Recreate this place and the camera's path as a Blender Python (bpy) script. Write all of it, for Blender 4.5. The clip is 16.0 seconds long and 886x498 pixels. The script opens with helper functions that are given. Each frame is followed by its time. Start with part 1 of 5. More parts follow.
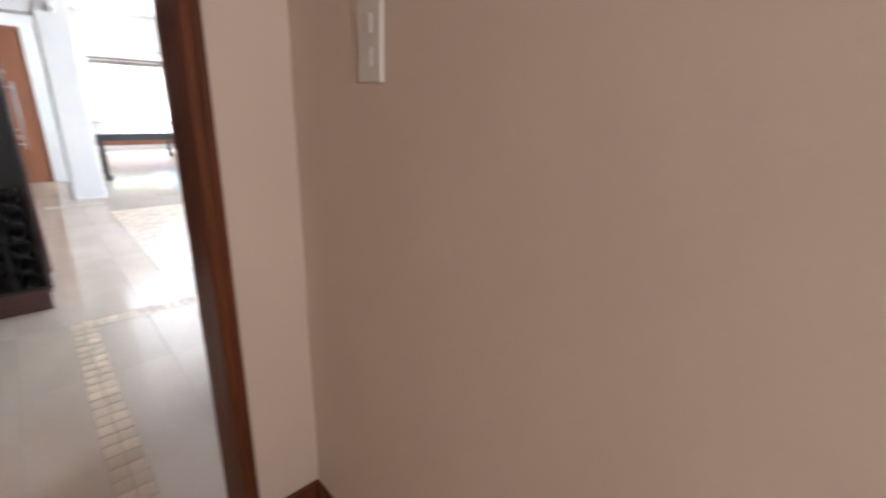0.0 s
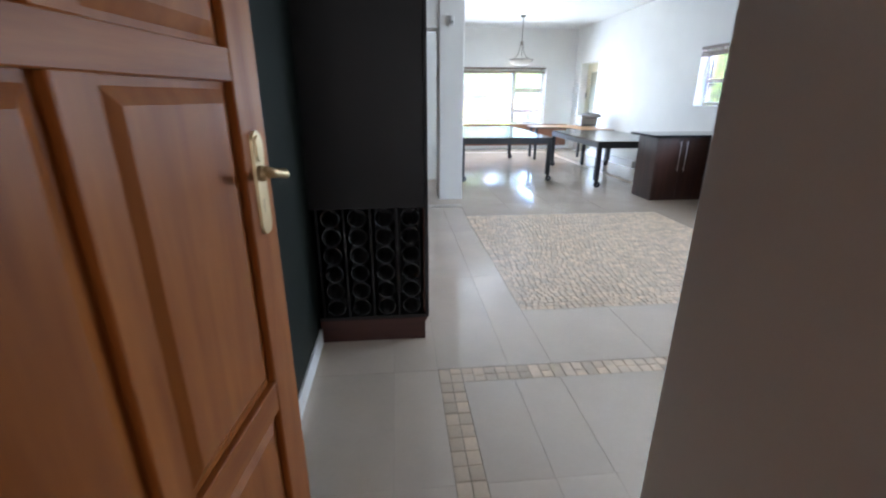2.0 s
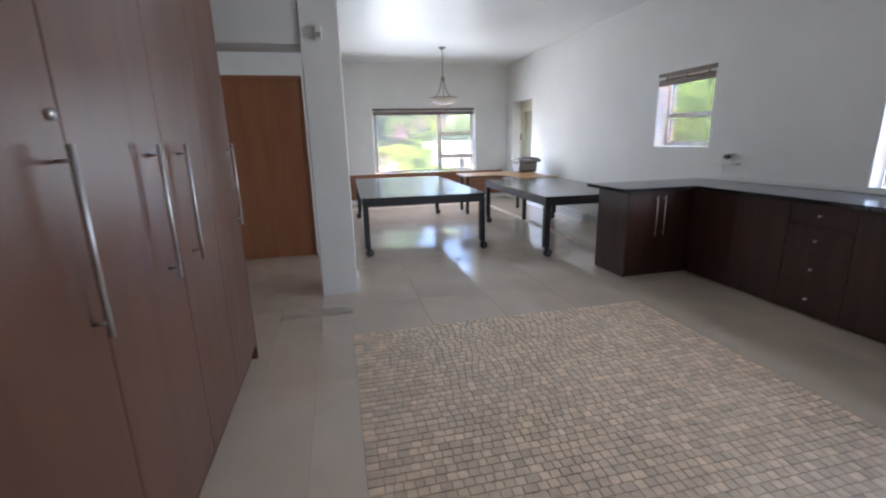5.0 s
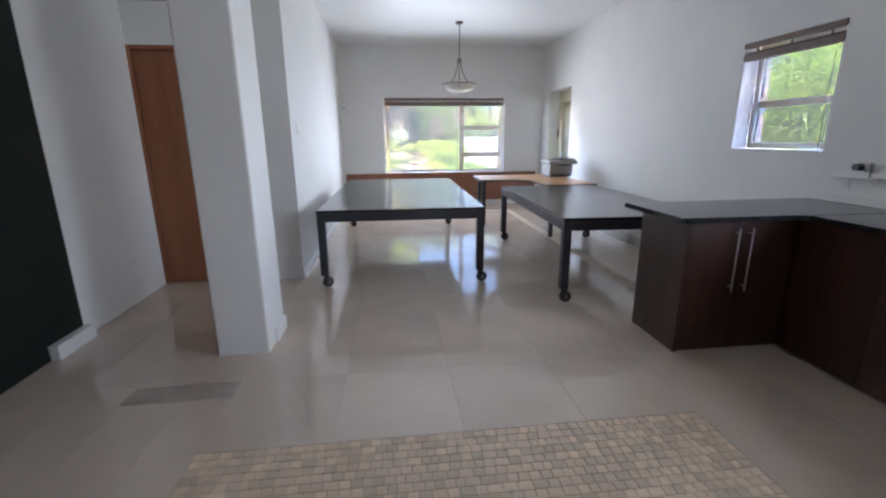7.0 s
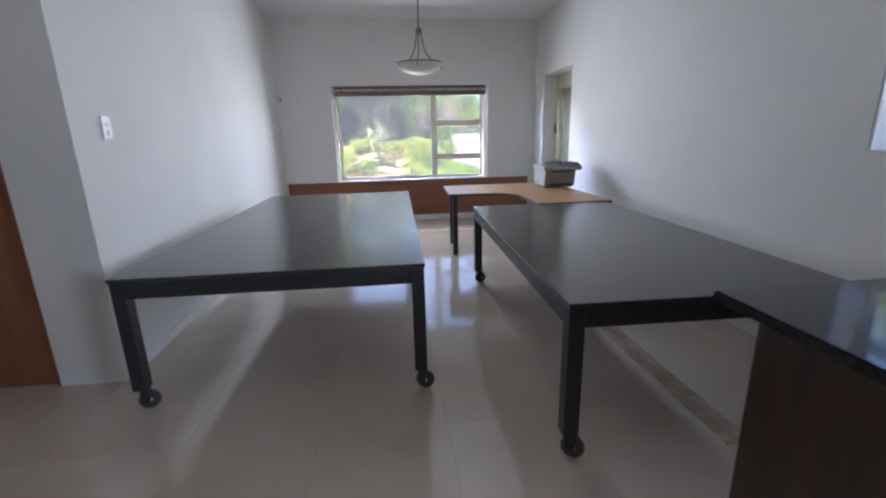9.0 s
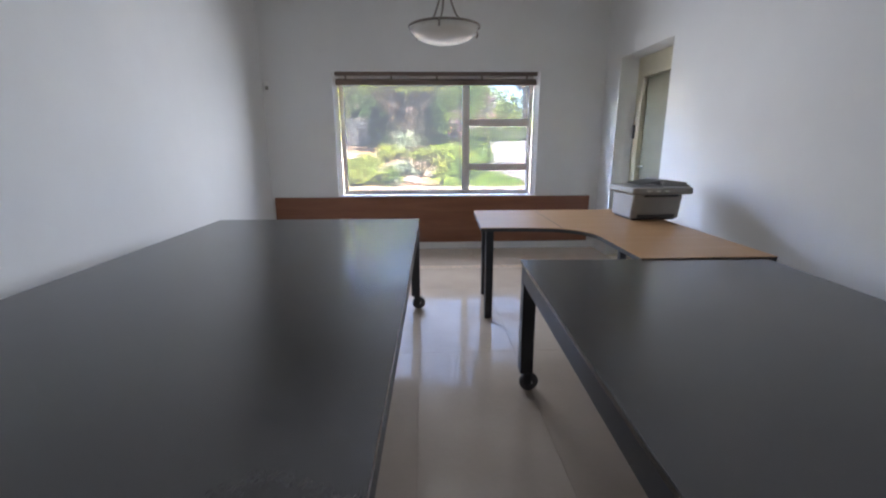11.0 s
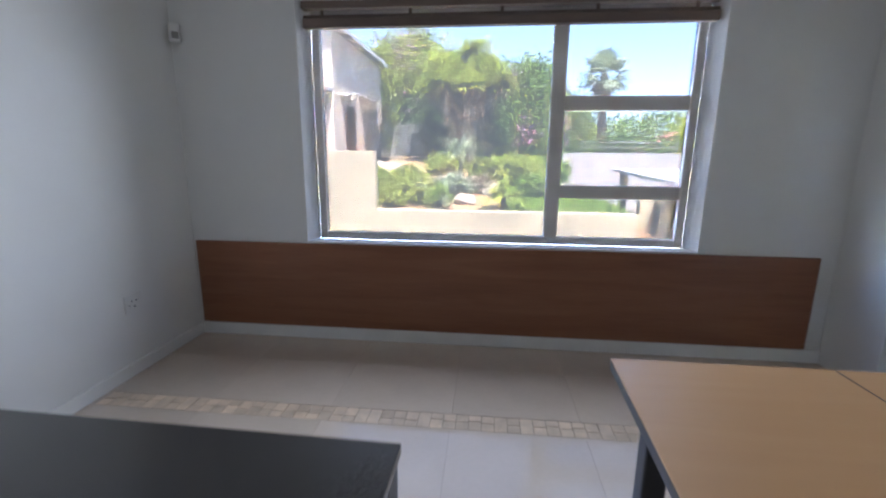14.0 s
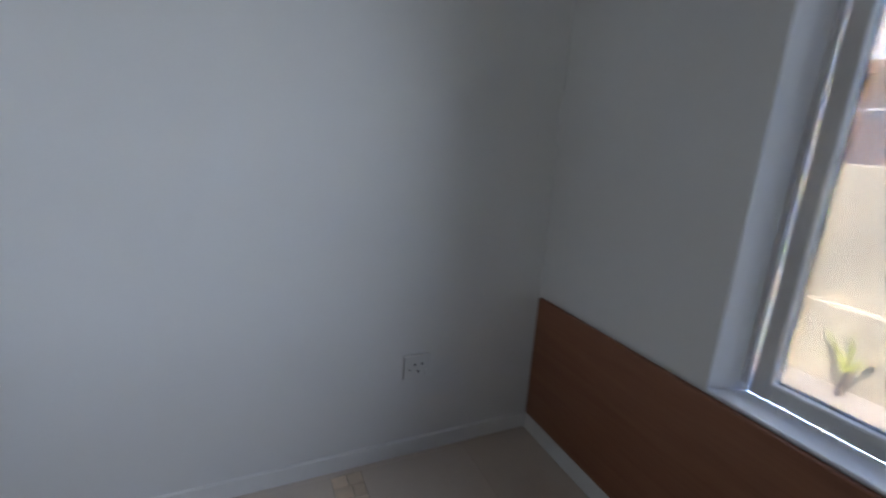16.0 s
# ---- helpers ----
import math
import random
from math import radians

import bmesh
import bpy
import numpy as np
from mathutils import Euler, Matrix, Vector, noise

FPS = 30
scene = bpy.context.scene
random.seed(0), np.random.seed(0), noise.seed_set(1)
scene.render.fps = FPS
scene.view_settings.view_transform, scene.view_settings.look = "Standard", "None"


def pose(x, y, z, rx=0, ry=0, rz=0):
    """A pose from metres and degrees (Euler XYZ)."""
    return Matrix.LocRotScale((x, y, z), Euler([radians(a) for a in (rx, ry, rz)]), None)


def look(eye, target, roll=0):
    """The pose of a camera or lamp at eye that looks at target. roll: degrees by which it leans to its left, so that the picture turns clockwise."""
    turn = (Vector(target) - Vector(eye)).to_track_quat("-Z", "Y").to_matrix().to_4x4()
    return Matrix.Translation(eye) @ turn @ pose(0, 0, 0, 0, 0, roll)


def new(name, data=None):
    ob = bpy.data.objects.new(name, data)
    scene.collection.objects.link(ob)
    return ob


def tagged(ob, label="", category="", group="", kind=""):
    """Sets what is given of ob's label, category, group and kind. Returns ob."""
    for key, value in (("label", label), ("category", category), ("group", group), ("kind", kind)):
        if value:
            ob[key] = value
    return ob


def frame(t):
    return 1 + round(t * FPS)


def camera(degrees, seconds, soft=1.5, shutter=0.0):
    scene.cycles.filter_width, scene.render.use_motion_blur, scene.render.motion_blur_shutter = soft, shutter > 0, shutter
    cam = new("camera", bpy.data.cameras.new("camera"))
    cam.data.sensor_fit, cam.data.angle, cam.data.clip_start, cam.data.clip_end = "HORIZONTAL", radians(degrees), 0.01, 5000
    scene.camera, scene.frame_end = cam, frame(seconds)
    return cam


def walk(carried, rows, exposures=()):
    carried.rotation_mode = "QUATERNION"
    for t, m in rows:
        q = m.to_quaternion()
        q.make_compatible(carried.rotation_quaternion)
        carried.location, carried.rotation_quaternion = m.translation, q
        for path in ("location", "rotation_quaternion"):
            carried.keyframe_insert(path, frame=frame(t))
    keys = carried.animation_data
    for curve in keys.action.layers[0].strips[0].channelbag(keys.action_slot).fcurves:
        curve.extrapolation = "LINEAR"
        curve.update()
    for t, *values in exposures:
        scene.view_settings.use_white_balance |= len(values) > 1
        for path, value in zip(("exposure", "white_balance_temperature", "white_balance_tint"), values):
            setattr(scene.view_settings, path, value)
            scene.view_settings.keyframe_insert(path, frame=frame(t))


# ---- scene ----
cam = camera(90.7, 16.0, soft=2.2, shutter=0.3)
PATH = [
    (0, (-1.611, 0.044, 1.361), (-0.294, 1.413, 0.734), 2.3),
    (0.3, (-1.65, 0.154, 1.366), (-0.698, 1.787, 0.712), -1.8),
    (0.5, (-1.709, 0.306, 1.366), (-0.941, 2.033, 0.711), -2.6),
    (1, (-1.791, 0.614, 1.354), (-1.51, 2.482, 0.698), -1.6),
    (1.5, (-1.812, 0.961, 1.365), (-1.659, 2.842, 0.704), 0.5),
    (2, (-1.782, 1.326, 1.368), (-1.59, 3.205, 0.712), 0.2),
    (2.5, (-1.714, 1.694, 1.378), (-1.438, 3.565, 0.726), 0.2),
    (3, (-1.657, 2.059, 1.418), (-1.345, 3.938, 0.813), 0.9),
    (3.5, (-1.51, 2.412, 1.394), (-1.096, 4.303, 0.893), -1.6),
    (4, (-1.358, 2.73, 1.396), (-0.917, 4.62, 0.914), -1.4),
    (6.5, (-0.31, 4.293, 1.368), (0.111, 6.188, 0.888), -1.6),
    (7, (-0.062, 4.647, 1.367), (0.163, 6.572, 0.872), -0.5),
    (7.5, (0.164, 5.082, 1.378), (0.408, 7.002, 0.874), -0.8),
    (8, (0.363, 5.533, 1.374), (0.609, 7.452, 0.866), -0.6),
    (8.5, (0.506, 6.009, 1.373), (0.737, 7.928, 0.859), -0.9),
    (9, (0.64, 6.456, 1.38), (0.868, 8.376, 0.871), -1.4),
    (11.5, (0.946, 8.671, 1.291), (0.961, 10.617, 0.83), 0.2),
    (12, (0.969, 9.11, 1.277), (0.933, 11.058, 0.825), 0.4),
    (12.5, (0.955, 9.564, 1.289), (0.89, 11.509, 0.83), 0.3),
    (13, (0.97, 9.999, 1.275), (0.866, 11.946, 0.83), -0.4),
    (13.5, (1.003, 10.466, 1.245), (0.855, 12.414, 0.817), -0.3),
    (14, (0.999, 10.949, 1.24), (0.805, 12.894, 0.817), 0.5),
    (14.5, (0.939, 11.411, 1.249), (0.657, 13.347, 0.836), 2.3),
    (15, (0.835, 11.81, 1.329), (0.172, 13.643, 0.881), 1.2),
    (15.5, (0.765, 12.24, 1.356), (-0.555, 13.66, 0.866), 1.9),
    (16, (0.535, 12.508, 1.324), (-1.23, 13.305, 0.825), 3.4),
]
EXPOSURES = [(0, 10.25, 6300, 20), (0.5, 9.2, 6300, 20), (1, 9.1, 6200, 18), (2, 9.15, 5900, 16), (3, 8.85, 5750, 16), (4, 8.35, 6350, 20), (6.5, 8.15, 6200, 22), (9, 7.7, 6150, 24), (11.5, 7.45, 6300, 23), (13, 7.3, 6250, 22), (14.5, 6.93, 5950, 21), (15.4, 6.55, 5950, 21), (16, 6.65, 6000, 20)]
walk(cam, [(t, look(eye, target, roll)) for t, eye, target, roll in PATH], EXPOSURES)

# ---- light ----
EAST_WALL = 3.057
world = bpy.data.worlds.new("sky")
scene.world = world
world.use_nodes = True
wn = world.node_tree.nodes
sky = wn.new("ShaderNodeTexSky")
sky.sky_type = "NISHITA"
sky.sun_disc = False
sky.altitude, sky.dust_density, sky.ozone_density = 1500, 0.15, 2.5
SUN_FROM = Vector((0.16, -0.42, 0.89)).normalized()
sky.sun_elevation = math.asin(SUN_FROM.z)
sky.sun_rotation = math.atan2(SUN_FROM.x, SUN_FROM.y)
wn["Background"].inputs[1].default_value = 0.15
world.node_tree.links.new(sky.outputs[0], wn["Background"].inputs[0])

sun_data = bpy.data.lights.new("sun", "SUN")
sun_data.energy = 5.0
sun_data.angle = radians(0.5)
sun_data.color = (1.0, 0.95, 0.87)
sun = new("sun", sun_data)
sun.matrix_world = look(SUN_FROM * 40, (0, 0, 0))



def window_light(name, place, target, wide, high, watts, colour=(0.82, 0.94, 1.0), spread=180):
    """The sky's light in a window opening, just outside its pane; also serves the added lobby lamp."""
    d = bpy.data.lights.new(name, "AREA")
    d.shape, d.size, d.size_y, d.energy = "RECTANGLE", wide, high, watts
    d.color, d.spread = colour, radians(spread)
    new(name, d).matrix_world = look(place, target)


window_light("dining_window_light", (1.05, 13.87, 1.38), (1.05, 10.0, 1.2), 2.25, 1.35, 0.40, spread=135)
window_light("side_window_light", (EAST_WALL + 0.24, 8.0, 1.68), (0.0, 8.0, 1.4), 0.80, 0.82, 0.08)
window_light("kitchen_window_light", (EAST_WALL + 0.24, 5.12, 1.52), (0.0, 5.1, 1.1), 1.50, 1.10, 0.30)

# added fill for the lobby, in an invented opening that is never in view
window_light("lobby_fill_light", (-1.75, -1.72, 1.60), (-1.75, 0.6, 1.4), 0.58, 0.58, 0.019, (1.0, 0.95, 0.88))

# ---- helpers of this place ----
def mesh_object(name, bm, material=None, smooth=False):
    me = bpy.data.meshes.new(name)
    bm.normal_update()
    bm.to_mesh(me)
    bm.free()
    if material:
        me.materials.append(material)
    if smooth:
        for p in me.polygons:
            p.use_smooth = True
    return new(name, me)


def part(name, bm, material, parent, label="", smooth=False):
    ob = mesh_object(name, bm, material, smooth)
    if parent:
        ob.parent = parent
    if label:
        ob["label"] = label
    return ob


def thing(name, x, y, z, turn, label, category, group="", kind=""):
    """An empty at a thing's base, for its parts."""
    ob = new(name)
    ob.empty_display_size = 0.1
    ob.matrix_basis = pose(x, y, z, 0, 0, turn)
    return tagged(ob, label, category, group, kind)


def box(bm, x0, x1, y0, y1, z0, z1, bevel=0.0, seg=1):
    verts = [bm.verts.new((x, y, z)) for z in (z0, z1) for y in (y0, y1) for x in (x0, x1)]
    faces = [bm.faces.new([verts[i] for i in f]) for f in ((0, 2, 3, 1), (4, 5, 7, 6), (0, 1, 5, 4), (2, 6, 7, 3), (0, 4, 6, 2), (1, 3, 7, 5))]
    if bevel:
        edges = list({e for f in faces for e in f.edges})
        bmesh.ops.bevel(bm, geom=edges, offset=bevel, segments=seg, affect="EDGES", profile=0.5)
    return bm


def boxes(*rows, bevel=0.0, seg=1):
    bm = bmesh.new()
    for r in rows:
        box(bm, *r, bevel=bevel, seg=seg)
    return bm


def tube(bm, points, radius, sides=10, cap=True):
    """A round bar along points; radius is a number or one for each point."""
    pts = [Vector(p) for p in points]
    rings = []
    up = None
    for i, p in enumerate(pts):
        d = (pts[min(i + 1, len(pts) - 1)] - pts[max(i - 1, 0)]).normalized()
        if up is None:
            up = Vector((0, 0, 1)) if abs(d.z) < 0.9 else Vector((1, 0, 0))
        side = d.cross(up).normalized()
        up = side.cross(d).normalized()
        r = radius[i] if isinstance(radius, (list, tuple)) else radius
        rings.append([bm.verts.new(p + r * (math.cos(a) * side + math.sin(a) * up)) for a in (2 * math.pi * k / sides for k in range(sides))])
    for a, b in zip(rings, rings[1:]):
        for k in range(sides):
            bm.faces.new((a[k], a[(k + 1) % sides], b[(k + 1) % sides], b[k]))
    if cap:
        bm.faces.new(rings[0][::-1])
        bm.faces.new(rings[-1])
    return bm


def lathe(bm, profile, sides=32, place=(0, 0, 0)):
    """A surface of revolution about z from (radius, height) pairs."""
    rings = []
    for r, z in profile:
        rings.append([bm.verts.new((place[0] + r * math.cos(a), place[1] + r * math.sin(a), place[2] + z)) for a in (2 * math.pi * k / sides for k in range(sides))])
    for a, b in zip(rings, rings[1:]):
        for k in range(sides):
            bm.faces.new((a[k], a[(k + 1) % sides], b[(k + 1) % sides], b[k]))
    return bm


def prism(bm, outline, z0, z1, bevel=0.0):
    """A slab over a plan outline given anticlockwise."""
    low = [bm.verts.new((x, y, z0)) for x, y in outline]
    top = [bm.verts.new((x, y, z1)) for x, y in outline]
    bm.faces.new(low[::-1])
    cap = bm.faces.new(top)
    n = len(outline)
    for i in range(n):
        bm.faces.new((low[i], low[(i + 1) % n], top[(i + 1) % n], top[i]))
    if bevel:
        bmesh.ops.bevel(bm, geom=list(cap.edges), offset=bevel, segments=2, affect="EDGES")
    return bm


def wall_boxes(length0, length1, height, holes):
    """Pieces (a0, a1, z0, z1) of a wall with rectangular holes (a0, a1, z0, z1)."""
    cuts = sorted({length0, length1, *[h[0] for h in holes], *[h[1] for h in holes]})
    out = []
    for a, b in zip(cuts, cuts[1:]):
        hole = next((h for h in holes if h[0] <= a and h[1] >= b), None)
        if hole is None:
            out.append((a, b, -0.3, height))
        else:
            if hole[2] > 0:
                out.append((a, b, -0.3, hole[2]))
            out.append((a, b, hole[3], height))
    return out


# ---- materials ----
def material(name, colour, rough=0.5, metal=0.0, spread=0.08, scale=6.0, fine=90.0, bump=0.05, gloss_spread=0.08, per_object=0.0, per_island=0.0, coat=0.0, second=None, stretch=(1, 1, 1), detail=6.0, spec=0.5):
    """A painted or plain surface: two scales of variation, fine relief, uneven gloss."""
    m = bpy.data.materials.new(name)
    m.use_nodes = True
    nt = m.node_tree
    b = nt.nodes["Principled BSDF"]
    n, l = nt.nodes.new, nt.links.new
    co = n("ShaderNodeTexCoord")
    mp = n("ShaderNodeMapping")
    mp.inputs["Scale"].default_value = stretch
    l(co.outputs["Object"], mp.inputs["Vector"])
    big = n("ShaderNodeTexNoise")
    big.inputs["Scale"].default_value = scale
    big.inputs["Detail"].default_value = detail
    small = n("ShaderNodeTexNoise")
    small.inputs["Scale"].default_value = fine
    small.inputs["Detail"].default_value = 3
    l(mp.outputs[0], big.inputs["Vector"])
    l(mp.outputs[0], small.inputs["Vector"])
    mix = n("ShaderNodeMix")
    mix.data_type = "RGBA"
    dark = [c * (1 - 1.6 * spread) for c in colour] if second is None else second
    light = [min(1, c * (1 + spread)) for c in colour]
    ramp = n("ShaderNodeMapRange")
    ramp.inputs["From Min"].default_value, ramp.inputs["From Max"].default_value = 0.3, 0.7
    l(big.outputs["Fac"], ramp.inputs["Value"])
    l(ramp.outputs[0], mix.inputs["Factor"])
    mix.inputs[6].default_value = (*dark, 1)
    mix.inputs[7].default_value = (*light, 1)
    hsv = n("ShaderNodeHueSaturation")
    grain = n("ShaderNodeMapRange")
    grain.inputs["To Min"].default_value, grain.inputs["To Max"].default_value = 1 - 0.6 * spread, 1 + 0.6 * spread
    l(small.outputs["Fac"], grain.inputs["Value"])
    l(mix.outputs[2], hsv.inputs["Color"])
    value = grain.outputs[0]
    for amount, node, socket in ((per_object, "ShaderNodeObjectInfo", "Random"), (per_island, "ShaderNodeNewGeometry", "Random Per Island")):
        if amount:
            info = n(node)
            r = n("ShaderNodeMapRange")
            r.inputs["To Min"].default_value, r.inputs["To Max"].default_value = 1 - amount, 1 + amount
            l(info.outputs[socket], r.inputs["Value"])
            mul = n("ShaderNodeMath")
            mul.operation = "MULTIPLY"
            l(value, mul.inputs[0])
            l(r.outputs[0], mul.inputs[1])
            value = mul.outputs[0]
    l(value, hsv.inputs["Value"])
    l(hsv.outputs[0], b.inputs["Base Color"])
    rr = n("ShaderNodeMapRange")
    rr.inputs["To Min"].default_value, rr.inputs["To Max"].default_value = max(0.02, rough - gloss_spread), min(1, rough + gloss_spread)
    l(big.outputs["Fac"], rr.inputs["Value"])
    l(rr.outputs[0], b.inputs["Roughness"])
    b.inputs["Metallic"].default_value = metal
    b.inputs["Specular IOR Level"].default_value = spec
    b.inputs["Coat Weight"].default_value = coat
    b.inputs["Coat Roughness"].default_value = 0.12
    if bump:
        bp = n("ShaderNodeBump")
        bp.inputs["Strength"].default_value = bump
        bp.inputs["Distance"].default_value = 0.01
        l(small.outputs["Fac"], bp.inputs["Height"])
        l(bp.outputs[0], b.inputs["Normal"])
    return m


def wood(name, light, dark, rough=0.4, along="z", scale=1.0, coat=0.0, per_object=0.0, spec=0.5):
    """Wood with grain along one axis."""
    m = bpy.data.materials.new(name)
    m.use_nodes = True
    nt = m.node_tree
    b = nt.nodes["Principled BSDF"]
    n, l = nt.nodes.new, nt.links.new
    co = n("ShaderNodeTexCoord")
    mp = n("ShaderNodeMapping")
    long, across = 1.2 * scale, 16 * scale
    mp.inputs["Scale"].default_value = {"x": (long, across, across), "y": (across, long, across), "z": (across, across, long)}[along]
    l(co.outputs["Object"], mp.inputs["Vector"])
    bend = n("ShaderNodeTexNoise")
    bend.inputs["Scale"].default_value = 1.2
    bend.inputs["Detail"].default_value = 5
    bend.inputs["Distortion"].default_value = 0.7
    l(mp.outputs[0], bend.inputs["Vector"])
    fine = n("ShaderNodeTexNoise")
    fine.inputs["Scale"].default_value = 9
    fine.inputs["Detail"].default_value = 4
    l(mp.outputs[0], fine.inputs["Vector"])
    add = n("ShaderNodeMath")
    add.operation = "MULTIPLY_ADD"
    add.inputs[1].default_value = 0.35
    l(fine.outputs["Fac"], add.inputs[0])
    l(bend.outputs["Fac"], add.inputs[2])
    ramp = n("ShaderNodeValToRGB")
    ramp.color_ramp.elements[0].position, ramp.color_ramp.elements[1].position = 0.45, 0.9
    ramp.color_ramp.elements[0].color, ramp.color_ramp.elements[1].color = (*dark, 1), (*light, 1)
    l(add.outputs[0], ramp.inputs[0])
    hsv = n("ShaderNodeHueSaturation")
    l(ramp.outputs[0], hsv.inputs["Color"])
    if per_object:
        info = n("ShaderNodeObjectInfo")
        r = n("ShaderNodeMapRange")
        r.inputs["To Min"].default_value, r.inputs["To Max"].default_value = 1 - per_object, 1 + per_object
        l(info.outputs["Random"], r.inputs["Value"])
        l(r.outputs[0], hsv.inputs["Value"])
    l(hsv.outputs[0], b.inputs["Base Color"])
    rr = n("ShaderNodeMapRange")
    rr.inputs["To Min"].default_value, rr.inputs["To Max"].default_value = rough + 0.08, max(0.05, rough - 0.06)
    l(bend.outputs["Fac"], rr.inputs["Value"])
    l(rr.outputs[0], b.inputs["Roughness"])
    b.inputs["Coat Weight"].default_value = coat
    b.inputs["Specular IOR Level"].default_value = spec
    bp = n("ShaderNodeBump")
    bp.inputs["Strength"].default_value = 0.06
    bp.inputs["Distance"].default_value = 0.004
    l(fine.outputs["Fac"], bp.inputs["Height"])
    l(bp.outputs[0], b.inputs["Normal"])
    return m


def leaf_material(name, colour, other, through_light=0.35):
    """Leaves that let some light through, each a little different."""
    m = bpy.data.materials.new(name)
    m.use_nodes = True
    nt = m.node_tree
    b = nt.nodes["Principled BSDF"]
    n, l = nt.nodes.new, nt.links.new
    geo = n("ShaderNodeNewGeometry")
    mix = n("ShaderNodeMix")
    mix.data_type = "RGBA"
    l(geo.outputs["Random Per Island"], mix.inputs["Factor"])
    mix.inputs[6].default_value, mix.inputs[7].default_value = (*colour, 1), (*other, 1)
    l(mix.outputs[2], b.inputs["Base Color"])
    b.inputs["Roughness"].default_value = 0.5
    tr = n("ShaderNodeBsdfTranslucent")
    l(mix.outputs[2], tr.inputs["Color"])
    ms = n("ShaderNodeMixShader")
    ms.inputs[0].default_value = through_light
    l(b.outputs[0], ms.inputs[1])
    l(tr.outputs[0], ms.inputs[2])
    l(ms.outputs[0], nt.nodes["Material Output"].inputs[0])
    return m


def glass(name, tint=(1, 1, 1), rough=0.0):
    m = bpy.data.materials.new(name)
    m.use_nodes = True
    b = m.node_tree.nodes["Principled BSDF"]
    b.inputs["Base Color"].default_value = (*tint, 1)
    b.inputs["Transmission Weight"].default_value = 1
    b.inputs["Roughness"].default_value = rough
    b.inputs["IOR"].default_value = 1.08 if rough == 0 else 1.45
    return m


WHITE_WALL = material("white_wall_paint", (0.76, 0.75, 0.72), 0.75, spread=0.03, scale=1.3, fine=140, bump=0.06)
CREAM_WALL = material("cream_wall_paint", (0.68, 0.585, 0.495), 0.7, spread=0.03, scale=1.3, fine=140, bump=0.06)
CEILING = material("ceiling_paint", (0.80, 0.80, 0.78), 0.45, spread=0.02, scale=1.0, fine=120, bump=0.03)
DARK_WALL = material("dark_teal_paint", (0.0085, 0.0125, 0.0095), 0.6, spread=0.10, scale=2.0, fine=120, bump=0.05, spec=0.25)
SKIRT = material("white_skirting_paint", (0.78, 0.77, 0.74), 0.4, spread=0.03, bump=0.02)
TILE = material("polished_cream_tile", (0.60, 0.50, 0.405), 0.10, spread=0.06, scale=2.2, fine=40, bump=0.008, gloss_spread=0.05, per_object=0.03, spec=1.0)
MOSAIC = material("travertine_mosaic", (0.65, 0.505, 0.365), 0.44, spread=0.11, scale=14, fine=120, bump=0.08, gloss_spread=0.14, per_object=0.17)
MOSAIC_REST = material("travertine_mosaic_rest", (0.65, 0.505, 0.365), 0.44, spread=0.11, scale=14, fine=120, bump=0.08, gloss_spread=0.14, per_island=0.17)
GROUT = material("beige_grout", (0.50, 0.42, 0.335), 0.85, spread=0.2, scale=5, bump=0.1)
METER_DOOR = wood("meranti_door", (0.37, 0.120, 0.023), (0.23, 0.064, 0.012), 0.40, "z", 1.0, coat=0.03, spec=0.22)
METER_RAIL = wood("meranti_rail", (0.37, 0.120, 0.023), (0.23, 0.064, 0.012), 0.40, "x", 1.0, coat=0.03, spec=0.22)
DOOR_FRAME = wood("dark_meranti_frame", (0.165, 0.054, 0.022), (0.09, 0.028, 0.011), 0.45, "z", 1.0, coat=0.02, spec=0.2)
PLAIN_DOOR = wood("plain_brown_door", (0.30, 0.115, 0.050), (0.23, 0.080, 0.034), 0.42, "z", 0.7)
CABINET = wood("dark_walnut_cabinet", (0.060, 0.022, 0.014), (0.030, 0.011, 0.008), 0.37, "z", 0.9, coat=0.2)
TALL_FRONT = wood("red_brown_cupboard", (0.105, 0.041, 0.025), (0.092, 0.035, 0.021), 0.33, "z", 0.5, coat=0.1, spec=0.45)
RACK_DARK = material("black_brown_board", (0.0115, 0.0100, 0.0105), 0.5, spread=0.15, scale=3, bump=0.03)
PLINTH = wood("dark_red_plinth", (0.085, 0.026, 0.018), (0.05, 0.016, 0.012), 0.4, "x", 0.9)
STONE_TOP = material("black_granite", (0.020, 0.021, 0.024), 0.10, spread=0.5, scale=60, fine=260, bump=0.0, gloss_spread=0.03)
TABLE_TOP = material("dark_grey_table_top", (0.032, 0.029, 0.028), 0.20, spread=0.14, scale=1.6, fine=120, bump=0.02, gloss_spread=0.03, spec=0.8)
TABLE_METAL = material("charcoal_metal", (0.035, 0.037, 0.042), 0.4, metal=0.3, spread=0.1, bump=0.02)
RUBBER = material("grey_caster_rubber", (0.06, 0.06, 0.065), 0.6, spread=0.1)
STEEL = material("brushed_steel", (0.62, 0.62, 0.63), 0.37, metal=1.0, spread=0.05, bump=0.02)
DESK_TOP = wood("light_cherry_laminate", (0.52, 0.295, 0.138), (0.49, 0.272, 0.122), 0.36, "x", 0.8)
PANEL_WOOD = wood("brown_board_panel", (0.30, 0.125, 0.062), (0.215, 0.082, 0.040), 0.38, "x", 0.6)
FRAME_PAINT = material("window_frame_paint", (0.68, 0.65, 0.61), 0.38, spread=0.05, bump=0.02)
SILL_PAINT = material("white_reveal_paint", (0.82, 0.82, 0.82), 0.5, spread=0.02, bump=0.02)
